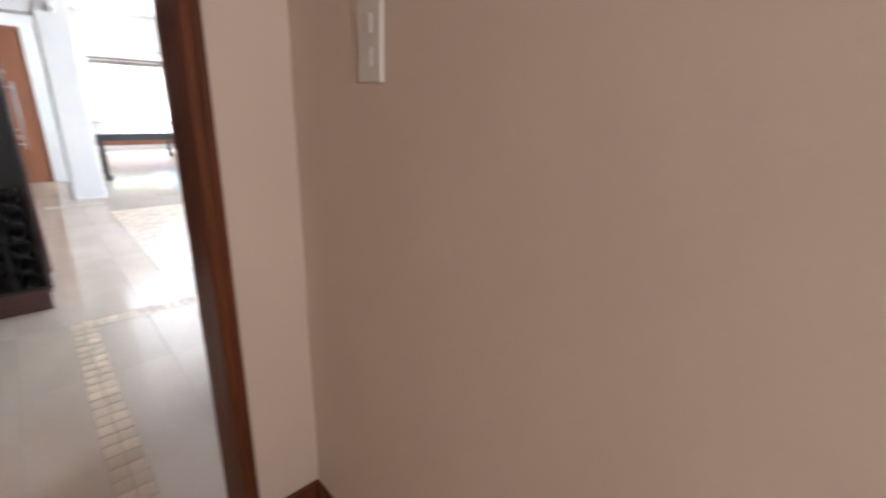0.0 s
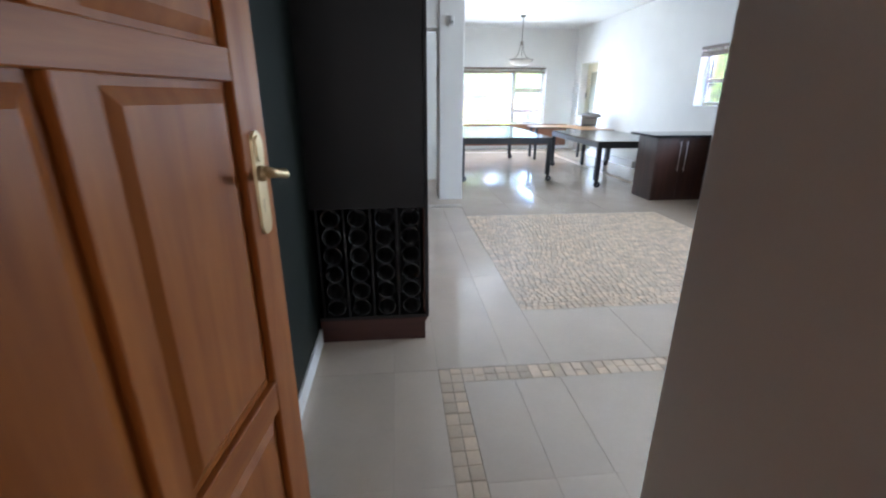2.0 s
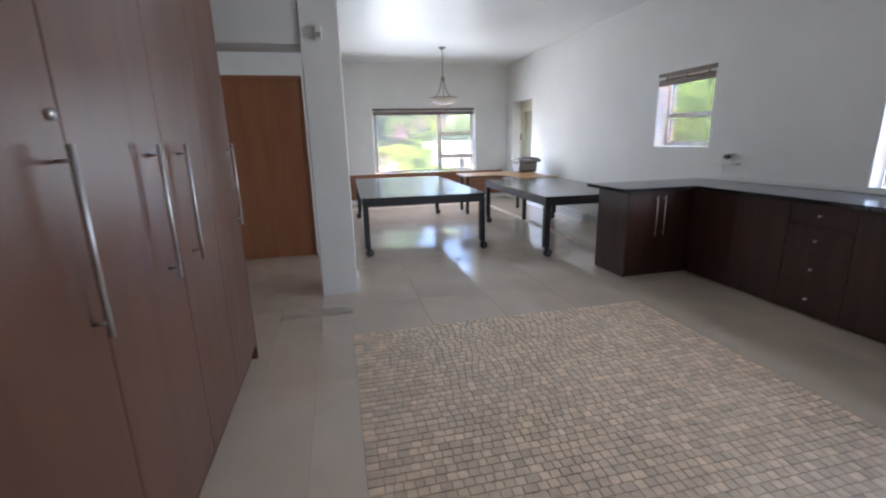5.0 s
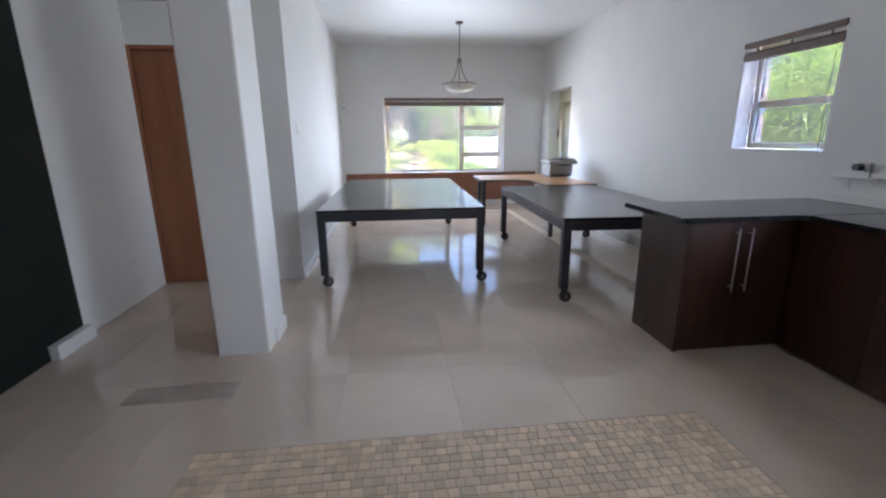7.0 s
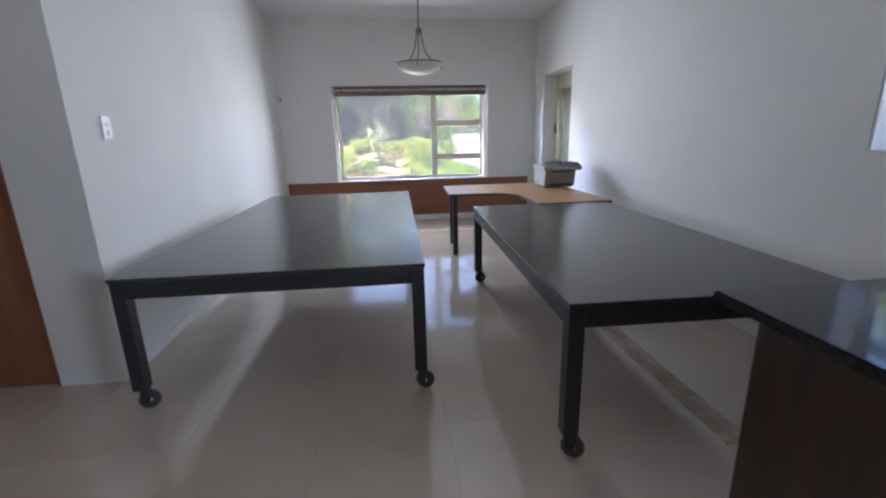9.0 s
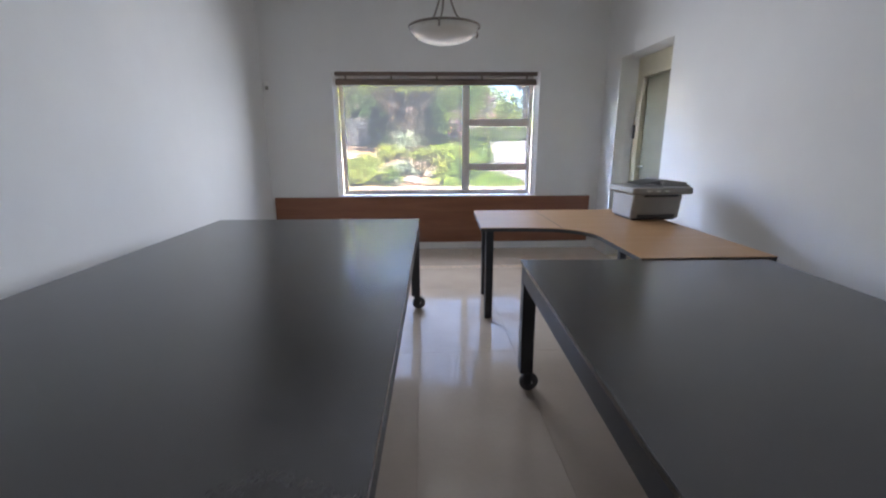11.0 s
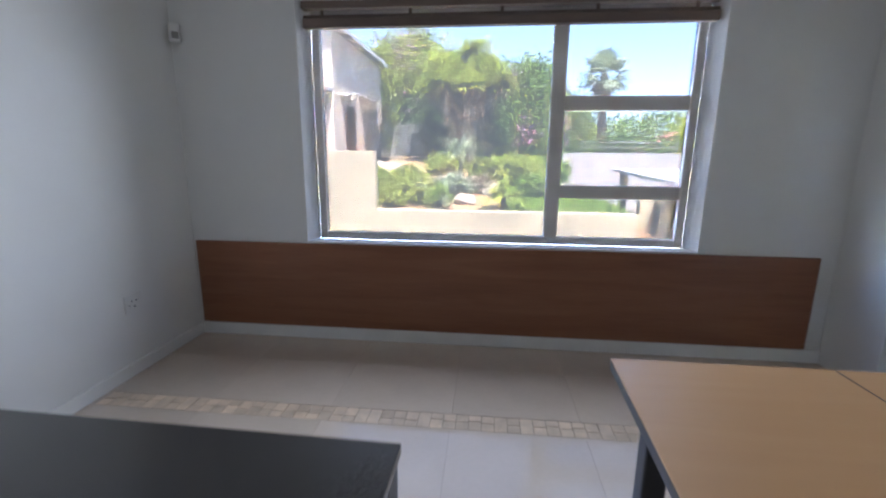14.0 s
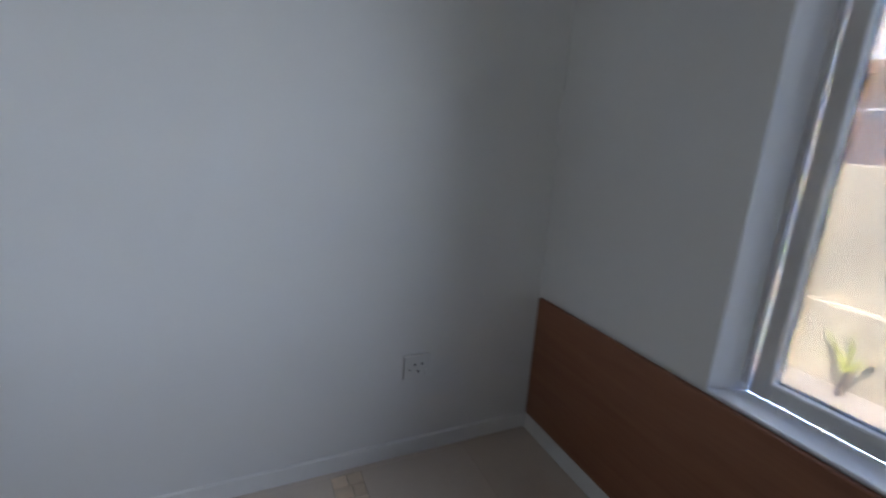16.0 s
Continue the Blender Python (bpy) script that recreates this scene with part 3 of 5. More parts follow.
# ---- kitchen ----
def bar_handle(parent, p0, p1, out, r=0.0055, stand=0.032):
    """A straight steel bar handle on two stand-offs."""
    p0, p1, out = Vector(p0), Vector(p1), Vector(out).normalized()
    bm = bmesh.new()
    tube(bm, [p0 + out * stand, p1 + out * stand], r, 10)
    d = (p1 - p0)
    for f in (0.08, 0.92):
        q = p0 + d * f
        tube(bm, [q, q + out * stand], r * 0.8, 8)
    part("handle", bm, STEEL, parent, "brushed steel bar handle", smooth=True)


def base_unit(y0, y1, fronts, label, handle=True):
    """A base cabinet of the run along the east wall, its face towards -x. fronts: (y0, y1, z0, z1, handle)."""
    x0 = 2.43
    c = thing("base_cabinet", x0, y0, 0, 0, label, "cabinet", "base cabinets of the kitchen")
    w = y1 - y0
    part("body", boxes((0.02, EAST - x0 - 0.003, 0.001, w - 0.001, 0.10, 0.868), (0.04, EAST - x0 - 0.003, 0.001, w - 0.001, 0.0, 0.10)), CABINET, c)
    for a, b, z0, z1, kind in fronts:
        name = "drawer" if kind == "knob" else "door"
        f = part(name, boxes((0.0, 0.0195, a + 0.0015, b - 0.0015, z0, z1), bevel=0.0015), CABINET, c)
        if kind == "low":
            bar_handle(f, (0.0, b - 0.05, 0.42), (0.0, b - 0.05, 0.82), (-1, 0, 0))
        elif kind == "high":
            bar_handle(f, (0.0, a + 0.05, 0.42), (0.0, a + 0.05, 0.82), (-1, 0, 0))
        elif kind == "knob":
            bm = bmesh.new()
            lathe(bm, [(0.0, 0.0), (0.006, 0.0), (0.006, 0.012), (0.012, 0.018), (0.010, 0.026), (0.0, 0.028)], 14)
            bmesh.ops.rotate(bm, verts=bm.verts, matrix=Matrix.Rotation(radians(-90), 3, "Y"))
            bmesh.ops.translate(bm, verts=bm.verts, vec=(0.0, (a + b) / 2, (z0 + z1) / 2))
            part("knob", bm, STEEL, f, smooth=True)
    return c


LOW, HIGH = 0.02, 0.862
base_unit(6.03, 7.045, [(0.0, 0.485, LOW, HIGH, ""), (0.485, 0.97, LOW, HIGH, "")], "dark walnut corner base cabinet under the worktop")
base_unit(5.55, 6.03, [(0.0, 0.48, 0.70, HIGH, "knob"), (0.0, 0.48, 0.49, 0.697, "knob"), (0.0, 0.48, 0.26, 0.487, "knob"), (0.0, 0.48, LOW, 0.257, "knob")], "dark walnut drawer cabinet with small steel knobs")
base_unit(5.15, 5.55, [(0.0, 0.40, LOW, HIGH, "high")], "dark walnut base cabinet with a tall steel bar handle")
base_unit(4.53, 5.15, [(0.0, 0.62, LOW, 0.125, "")], "dark walnut oven housing under the hob")
oven = thing("oven", 2.43, 4.535, 0.13, 0, "black glass built-in oven in the kitchen cabinets", "oven")
part("door", boxes((-0.012, 0.0195, 0.0, 0.61, 0.0, 0.575), bevel=0.004, seg=2), DARK_GLASS, oven, "black glass oven door")
part("control_panel", boxes((-0.008, 0.0195, 0.0, 0.61, 0.582, 0.73), bevel=0.003), DARK_GLASS, oven)
base_unit(4.05, 4.53, [(0.0, 0.48, LOW, HIGH, "low")], "dark walnut cabinet under the kitchen window")
base_unit(3.15, 4.05, [(0.0, 0.45, LOW, HIGH, "low"), (0.45, 0.90, LOW, HIGH, "high")], "dark walnut double base cabinet")
base_unit(2.318, 3.15, [(0.0, 0.416, LOW, HIGH, "low"), (0.416, 0.832, LOW, HIGH, "high")], "dark walnut double base cabinet")

pen = thing("peninsula_cabinet", 1.713, 7.045, 0, 0, "dark walnut peninsula cabinet with two doors and steel bar handles", "cabinet", "base cabinets of the kitchen")
part("body", boxes((0.02, EAST - 1.713 - 0.003, 0.02, 0.493, 0.0, 0.868)), CABINET, pen)
part("end_panel", boxes((0.0, 0.0195, 0.0, 0.495, 0.0, 0.868), bevel=0.002), CABINET, pen)
for a, b, hx in ((0.022, 0.360, 0.318), (0.363, 0.714, 0.408)):
    f = part("door", boxes((a, b, 0.0, 0.0195, 0.03, 0.862), bevel=0.0015), CABINET, pen)
    bar_handle(f, (hx, 0.0, 0.41), (hx, 0.0, 0.815), (0, -1, 0))

top = thing("worktop", 1.607, 2.318, 0.869, 0, "polished black granite worktop turning a corner, with an upstand", "worktop")
part("run_slab", prism(bmesh.new(), [(0.783, 0.0), (1.448, 0.0), (1.448, 4.605), (0.783, 4.605)], 0.0, 0.031, 0.005), STONE_TOP, top)
part("peninsula_slab", prism(bmesh.new(), [(0.0, 4.639), (0.753, 4.639), (0.783, 4.606), (1.448, 4.606), (1.448, 5.289), (0.0, 5.289)], 0.0, 0.031, 0.005), STONE_TOP, top)
part("upstand", boxes((1.436, 1.4485, 0.0, 5.28, 0.032, 0.082), bevel=0.002), WHITE_PLASTIC, top, "low pale upstand along the wall")

# hob on the worktop below the window
hob = thing("gas_hob", 2.75, 4.85, 0.9, 0, "black gas hob with iron pan supports on the worktop", "hob")
part("plate", boxes((-0.25, 0.25, -0.29, 0.29, 0.0, 0.008), bevel=0.003), DARK_PLASTIC, hob)
for sx in (-0.12, 0.12):
    for sy in (-0.15, 0.15):
        bm = bmesh.new()
        lathe(bm, [(0.0, 0.008), (0.045, 0.008), (0.045, 0.02), (0.03, 0.026), (0.0, 0.026)], 20, (sx, sy, 0))
        b = part("burner", bm, DARK_PLASTIC, hob, smooth=True)
        bm = bmesh.new()
        for a in range(4):
            c, s = math.cos(a * math.pi / 2), math.sin(a * math.pi / 2)
            tube(bm, [(sx + 0.02 * c, sy + 0.02 * s, 0.045), (sx + 0.10 * c, sy + 0.10 * s, 0.045), (sx + 0.105 * c, sy + 0.105 * s, 0.008)], 0.005, 6)
        part("pan_support", bm, DARK_PLASTIC, b)

# the tall cupboard with the bottle rack at its end
rack = thing("tall_cupboard", -2.258, 3.635, 0, 0, "tall dark cupboard with end bottle rack and long steel handles", "cupboard")
TW, TL, TH = 0.630, 2.615, 2.40
part("body", boxes((0.0, TW - 0.03, 0.33, TL - 0.019, 0.10, TH)), RACK_DARK, rack)
part("plinth", boxes((0.0, TW - 0.025, 0.03, TL - 0.01, 0.0, 0.10)), PLINTH, rack)
part("end_plinth", boxes((0.0, TW - 0.022, 0.0, 0.03, 0.0, 0.14), bevel=0.002), PLINTH, rack, "dark red wooden plinth")
part("upper_panel", boxes((0.0, TW - 0.02, 0.0, 0.018, 0.80, TH), bevel=0.002), RACK_DARK, rack)
part("end_edge", boxes((TW - 0.019, TW, 0.0, 0.024, 0.14, TH), bevel=0.002), RACK_DARK, rack)
part("rack_back", boxes((0.0, TW - 0.02, 0.31, 0.328, 0.14, 0.80)), RACK_DARK, rack)
part("rack_head", boxes((0.0, TW - 0.02, 0.019, 0.31, 0.80, 0.82)), RACK_DARK, rack)
part("rack_floor", boxes((0.0, TW - 0.02, 0.001, 0.31, 0.14, 0.16)), RACK_DARK, rack)
RX = [0.025 + 0.1425 * i for i in range(5)]
for i in range(4):
    cx = RX[i] + 0.078
    part("divider", boxes((RX[i], RX[i] + 0.012, 0.0, 0.30, 0.161, 0.799), bevel=0.001), RACK_DARK, rack, "thin dark divider with a worn pale edge")
    for j in range(6):
        cz = 0.218 + 0.106 * j
        bm = bmesh.new()
        r0, r1, s = 0.047, 0.0515, 26
        rings = []
        for r, y in ((r0, 0.29), (r0, 0.004), (r0 + 0.0012, 0.0015), (r1 - 0.0012, 0.0015), (r1, 0.004), (r1, 0.29)):
            rings.append([bm.verts.new((cx + r * math.cos(2 * math.pi * k / s), y, cz + r * math.sin(2 * math.pi * k / s))) for k in range(s)])
        for a, b in zip(rings, rings[1:]):
            for k in range(s):
                bm.faces.new((a[k], a[(k + 1) % s], b[(k + 1) % s], b[k]))
        bmesh.ops.recalc_face_normals(bm, faces=bm.faces)
        part("bottle_tube", bm, DARK_PLASTIC, rack, smooth=True)
part("side_panel", boxes((0.0, TW + 0.015, TL - 0.018, TL, 0.001, TH), bevel=0.002), TALL_FRONT, rack, "reddish brown side panel")
part("door", boxes((TW - 0.029, TW - 0.008, 0.027, 0.420, 0.105, TH), bevel=0.002), TALL_FRONT, rack, "glossy reddish brown cupboard door")
part("carcass_side", boxes((TW - 0.10, TW + 0.002, 0.436, 0.454, 0.102, TH), bevel=0.002), TALL_FRONT, rack)
for a, b, bar in ((0.456, 0.94, 0.885), (0.94, 1.54, 1.40), (1.54, 2.06, 1.68), (2.06, TL - 0.019, 2.50)):
    f = part("door", boxes((TW - 0.006, TW + 0.015, a + 0.002, b - 0.002, 0.105, TH), bevel=0.002), TALL_FRONT, rack, "glossy reddish brown cupboard door")
    bar_handle(f, (TW + 0.015, bar, 0.93), (TW + 0.015, bar, 1.40), (1, 0, 0), 0.0065, 0.036)
part("carcass", boxes((TW - 0.031, TW - 0.007, 0.455, TL - 0.019, 0.102, TH)), RACK_DARK, rack)
bm = bmesh.new()
lathe(bm, [(0.0, 0.0), (0.012, 0.0), (0.012, 0.006), (0.0, 0.007)], 16)
bmesh.ops.rotate(bm, verts=bm.verts, matrix=Matrix.Rotation(radians(90), 3, "Y"))
bmesh.ops.translate(bm, verts=bm.verts, vec=(TW + 0.015, 0.905, 1.465))
part("lock", bm, STEEL, rack, smooth=True)


# ---- tables ----
def caster(parent, x, y, turn):
    """A swivel caster under a table leg."""
    c = part("caster", boxes((x - 0.022, x + 0.022, y - 0.022, y + 0.022, 0.112, 0.118)), TABLE_METAL, parent)
    m = Matrix.Translation((x, y, 0)) @ Matrix.Rotation(radians(turn), 4, "Z")
    bm = bmesh.new()
    prof = [(0.012, -0.015), (0.040, -0.016), (0.050, -0.012), (0.052, 0.0), (0.050, 0.012), (0.040, 0.016), (0.012, 0.015)]
    lathe(bm, prof, 22)
    bmesh.ops.rotate(bm, verts=bm.verts, matrix=Matrix.Rotation(radians(90), 3, "X"))
    bmesh.ops.translate(bm, verts=bm.verts, vec=(0.022, 0, 0.0525))
    bmesh.ops.transform(bm, matrix=m, verts=bm.verts)
    part("wheel", bm, RUBBER, c, "grey rubber caster wheel", smooth=True)
    bm = bmesh.new()
    for s in (-1, 1):
        box(bm, -0.012, 0.03, s * 0.021 - 0.0015, s * 0.021 + 0.0015, 0.040, 0.112, 0.001)
    tube(bm, [(0.022, -0.025, 0.0525), (0.022, 0.025, 0.0525)], 0.007, 8)
    bmesh.ops.transform(bm, matrix=m, verts=bm.verts)
    part("fork", bm, TABLE_METAL, c)
    bm = bmesh.new()
    tube(bm, [(0.022, -0.0175, 0.0525), (0.022, 0.0175, 0.0525)], 0.016, 14)
    bmesh.ops.transform(bm, matrix=m, verts=bm.verts)
    part("hub", bm, STEEL, c, "steel hub", smooth=True)


def work_table(x, y, turn, w, l, h, label, turns):
    t = thing("work_table", x, y, 0, turn, label, "table", "dark work tables on casters")
    part("tabletop", boxes((0, w, 0, l, h - 0.022, h), bevel=0.003, seg=2), TABLE_TOP, t)
    ap = 0.085
    lw = 0.068
    i = 0.006
    part("apron", boxes((i + lw, w - i - lw, i, i + 0.03, h - 0.022 - ap, h - 0.023)), TABLE_METAL, t)
    part("apron", boxes((i + lw, w - i - lw, l - i - 0.03, l - i, h - 0.022 - ap, h - 0.023)), TABLE_METAL, t)
    part("apron", boxes((i, i + 0.03, i + lw, l - i - lw, h - 0.022 - ap, h - 0.023)), TABLE_METAL, t)
    part("apron", boxes((w - i - 0.03, w - i, i + lw, l - i - lw, h - 0.022 - ap, h - 0.023)), TABLE_METAL, t)
    for k, (a, b) in enumerate(((i, i), (w - i - lw, i), (i, l - i - lw), (w - i - lw, l - i - lw))):
        part("leg", boxes((a, a + lw, b, b + lw, 0.118, h - 0.023), bevel=0.003), TABLE_METAL, t)
        caster(t, a + lw / 2, b + lw / 2, turns[k])
    return t


work_table(-0.748, 8.648, -1.1, 1.550, 3.012, 0.735, "large dark grey work table on casters beside the wall", (15, -20, 160, 10))
work_table(1.310, 7.976, -2.0, 1.275, 2.42, 0.727, "large dark grey work table on casters beside the counter", (-25, 20, 10, 170))

# L-shaped desk: two light wooden tops on dark round and square legs
desk = thing("corner_desk", 1.29, 11.22, 0, 0, "light cherry L-shaped office desk with dark edges and legs", "desk")
DZ = 0.735
curve = []
for k in range(9):
    a = math.pi / 2 * k / 8
    curve.append((0.42 + 0.30 * math.sin(a), -0.33 + 0.30 * math.cos(a)))
outline = [(0.0, 0.0)] + [(0.30, -0.012)] + curve + [(0.72, -0.86), (1.44, -0.86), (1.44, -0.03), (1.44, 0.80), (0.035, 0.80)]
part("desktop", prism(bmesh.new(), outline, DZ - 0.004, DZ), DESK_TOP, desk)
part("desk_edge", prism(bmesh.new(), outline, DZ - 0.028, DZ - 0.0045), DARK_PLASTIC, desk, "dark plastic edging")
for x, y in ((0.085, 0.16), (0.125, 0.70), (1.276, 0.55), (1.36, -0.78), (0.84, -0.78)):
    bm = bmesh.new()
    box(bm, x - 0.028, x + 0.028, y - 0.028, y + 0.028, 0.0, DZ - 0.029, 0.006, 2)
    part("leg", bm, TABLE_METAL, desk)
part("seam", boxes((0.56, 0.564, -0.05, 0.795, DZ, DZ + 0.0006)), DARK_PLASTIC, desk, "thin dark joint between the two tops")

# printer on the desk
pr = thing("printer", 2.43, 11.40, DZ + 0.001, 3.0, "warm grey office printer with a paper feeder on the desk", "printer")
bm = bmesh.new()
box(bm, 0.02, 0.40, 0.01, 0.35, 0.012, 0.195, 0.014, 3)
for v in bm.verts:
    v.co.y += 0.03 * (0.195 - v.co.z) / 0.18 * (1 if v.co.y < 0.15 else 0)
part("body", bm, GREY_PLASTIC, pr)
part("base", boxes((0.04, 0.38, 0.06, 0.33, 0.0, 0.016)), DARK_PLASTIC, pr)
part("paper_slot", boxes((0.07, 0.36, 0.025, 0.06, 0.018, 0.045), bevel=0.003), DARK_PLASTIC, pr)
part("output_gap", boxes((0.10, 0.36, 0.004, 0.03, 0.178, 0.197), bevel=0.002), DARK_PLASTIC, pr)
part("scanner_lid", boxes((-0.01, 0.46, -0.02, 0.36, 0.198, 0.252), bevel=0.014, seg=3), GREY_PLASTIC, pr)
bm = bmesh.new()
prism(bm, [(0.25, 0.05), (0.46, 0.03), (0.465, 0.33), (0.25, 0.33)], 0.250, 0.300, 0.018)
for v in bm.verts:
    if v.co.z > 0.27 and v.co.x > 0.4:
        v.co.z -= 0.018
part("paper_feeder", bm, GREY_PLASTIC, pr)
bm = bmesh.new()
box(bm, 0.10, 0.30, 0.08, 0.30, 0.262, 0.269, 0.002)
bmesh.ops.rotate(bm, verts=bm.verts, cent=(0.10, 0.18, 0.262), matrix=Matrix.Rotation(radians(-9), 3, "Y"))
part("paper_tray", bm, DARK_PLASTIC, pr)
part("feeder_mouth", boxes((0.243, 0.252, 0.08, 0.30, 0.262, 0.285), bevel=0.002), DARK_PLASTIC, pr)
for k in range(3):
    part("button", boxes((0.10 + 0.07 * k, 0.13 + 0.07 * k, -0.022, -0.019, 0.222, 0.230)), WHITE_PLASTIC, pr)

# board under the dining window
tagged(mesh_object("wall_board", boxes((-0.940, 2.957, NORTH - 0.022, NORTH - 0.001, 0.089, 0.662), bevel=0.003), PANEL_WOOD), "long brown wooden board fixed under the window", "board")

# white cable trunking along the wall behind the desk
trunk = thing("cable_trunking", 2.965, 9.9, 0, 0, "white painted cable trunking on the floor along the wall", "trunking")
part("box", boxes((0.0, 0.076, 0.0, 2.28, 0.0, 0.125), bevel=0.004), SKIRT, trunk)
part("cover", boxes((-0.006, 0.074, -0.002, 2.282, 0.126, 0.140), bevel=0.003), SKIRT, trunk)

# pendant lamp
lamp = thing("pendant_lamp", 1.067, 11.90, 0, 0, "pewter pendant lamp with an opal glass bowl", "lamp")
bm = bmesh.new()
lathe(bm, [(0.0, 3.069), (0.062, 3.069), (0.058, 3.05), (0.022, 3.033), (0.0, 3.031)], 24)
part("ceiling_rose", bm, PEWTER, lamp, smooth=True)
part("chain", tube(bmesh.new(), [(0, 0, 3.04), (0.004, 0, 2.85), (-0.002, 0.002, 2.70), (0, 0, 2.555)], 0.0075, 8), PEWTER, lamp, smooth=True)
bm = bmesh.new()
lathe(bm, [(0.0, 2.560), (0.020, 2.554), (0.038, 2.536), (0.036, 2.525), (0.019, 2.520), (0.017, 2.475), (0.0, 2.47)], 20)
part("hub", bm, PEWTER, lamp, smooth=True)
for k in range(3):
    a = radians(20 + 120 * k)
    c, s = math.cos(a), math.sin(a)
    pts = [(r * c, r * s, z) for r, z in ((0.031, 2.525), (0.036, 2.453), (0.054, 2.364), (0.096, 2.275), (0.168, 2.214), (0.246, 2.181), (0.278, 2.170), (0.286, 2.142), (0.274, 2.120))]
    part("arm", tube(bmesh.new(), pts, 0.0075, 8), PEWTER, lamp, smooth=True)
bm = bmesh.new()
ring = [(0.271 * math.cos(2 * math.pi * k / 40), 0.271 * math.sin(2 * math.pi * k / 40), 2.173) for k in range(41)]
tube(bm, ring, 0.009, 8, cap=False)
part("rim", bm, PEWTER, lamp, smooth=True)
bm = bmesh.new()
prof = [(0.258 * math.cos(a), 2.167 - 0.117 * math.sin(a)) for a in (math.pi / 2 * k / 12 for k in range(13))]
lathe(bm, prof + [(0.243 * math.cos(a), 2.171 - 0.106 * math.sin(a)) for a in (math.pi / 2 * (12 - k) / 12 for k in range(13))], 40)
part("bowl", bm, OPAL, lamp, "opal white glass bowl", smooth=True)

# switches, sockets, sensors
def plate(name, m, w, h, label, category, marks, mat=WHITE_PLASTIC):
    """A small plastic plate on a wall; local x along the wall, z up, y out of the wall."""
    t = new(name)
    t.matrix_basis = m
    tagged(t, label, category)
    part("cover", boxes((-w / 2, w / 2, 0.0, 0.009, -h / 2, h / 2), bevel=0.002, seg=2), mat, t)
    for n, x, z, a, b, mm in marks:
        part(n, boxes((x - a / 2, x + a / 2, 0.008, 0.0115, z - b / 2, z + b / 2), bevel=0.0008), mm, t)
    return t


plate("light_switch", pose(WEST, 9.30, 1.46, 0, 0, -90), 0.085, 0.13, "white plastic light switch on the dining wall", "switch", [("rocker", -0.012, 0.02, 0.016, 0.03, WHITE_PLASTIC), ("rocker", 0.012, 0.02, 0.016, 0.03, WHITE_PLASTIC), ("rocker", 0.0, -0.03, 0.016, 0.03, GREY_PLASTIC)])
plate("wall_socket", pose(WEST, 13.10, 0.41, 0, 0, -90), 0.115, 0.105, "white wall socket low on the dining wall", "socket", [("hole", -0.02, 0.012, 0.008, 0.008, DARK_PLASTIC), ("hole", 0.012, 0.012, 0.008, 0.008, DARK_PLASTIC), ("hole", -0.004, -0.02, 0.009, 0.009, DARK_PLASTIC), ("hole", 0.034, -0.01, 0.006, 0.006, DARK_PLASTIC), ("rocker", -0.036, -0.028, 0.012, 0.02, WHITE_PLASTIC)])
plate("light_switch", pose(-1.066, 0.835, 1.475, 0, 0, 90), 0.078, 0.155, "cream plastic light switch on the lobby wall", "switch", [("rocker", 0.0, 0.03, 0.02, 0.035, WHITE_PLASTIC), ("rocker", 0.0, -0.03, 0.02, 0.035, WHITE_PLASTIC)])
sk = plate("wall_socket", pose(EAST, 7.27, 1.135, 0, 0, 90), 0.15, 0.10, "white kitchen socket with a black plug", "socket", [("hole", 0.04, 0.01, 0.008, 0.008, DARK_PLASTIC)])
part("plug", lathe(bmesh.new(), [(0.0, -0.045), (0.022, -0.045), (0.024, -0.02), (0.026, 0.0), (0.0, 0.0)], 16), DARK_PLASTIC, sk).matrix_basis = pose(-0.015, 0.01, 0.015, 90, 0, 0)
part("ledge", boxes((-0.16, 0.13, 0.0, 0.05, -0.062, -0.050), bevel=0.002), WHITE_PLASTIC, sk, "narrow white ledge under the socket")
part("cord", tube(bmesh.new(), [(0.01, 0.045, -0.06), (0.012, 0.047, -0.10), (0.005, 0.04, -0.13), (-0.005, 0.035, -0.14)], 0.003, 6), WHITE_PLASTIC, sk)
for m in (pose(-1.066, 7.395, 2.265, 0, 0, 180), pose(-0.935, 13.655, 1.945, 0, 0, -135)):
    t = new("alarm_sensor")
    t.matrix_basis = m
    tagged(t, "small white alarm sensor on the wall", "sensor", "alarm sensors")
    part("case", boxes((-0.03, 0.03, 0.0, 0.045, -0.055, 0.055), bevel=0.012, seg=3), WHITE_PLASTIC, t)
    part("lens", boxes((-0.02, 0.02, 0.040, 0.048, -0.035, 0.005), bevel=0.004, seg=2), GREY_PLASTIC, t)

# hatch in the floor of the passage
hatch = thing("floor_hatch", -1.54, 6.88, 0, 0, "brown stained access hatch set in the floor tiles", "hatch")
HATCH = material("stained_hatch_tile", (0.42, 0.35, 0.29), 0.5, spread=0.15, scale=6, bump=0.1)
part("lid", boxes((0.006, 0.574, 0.006, 0.164, -0.008, 0.003), bevel=0.002), HATCH, hatch)
part("rim", boxes((0.0, 0.58, 0.0, 0.005, -0.008, 0.002), (0.0, 0.58, 0.165, 0.17, -0.008, 0.002), (0.0, 0.005, 0.005, 0.165, -0.008, 0.002), (0.575, 0.58, 0.005, 0.165, -0.008, 0.002)), GROUT, hatch)


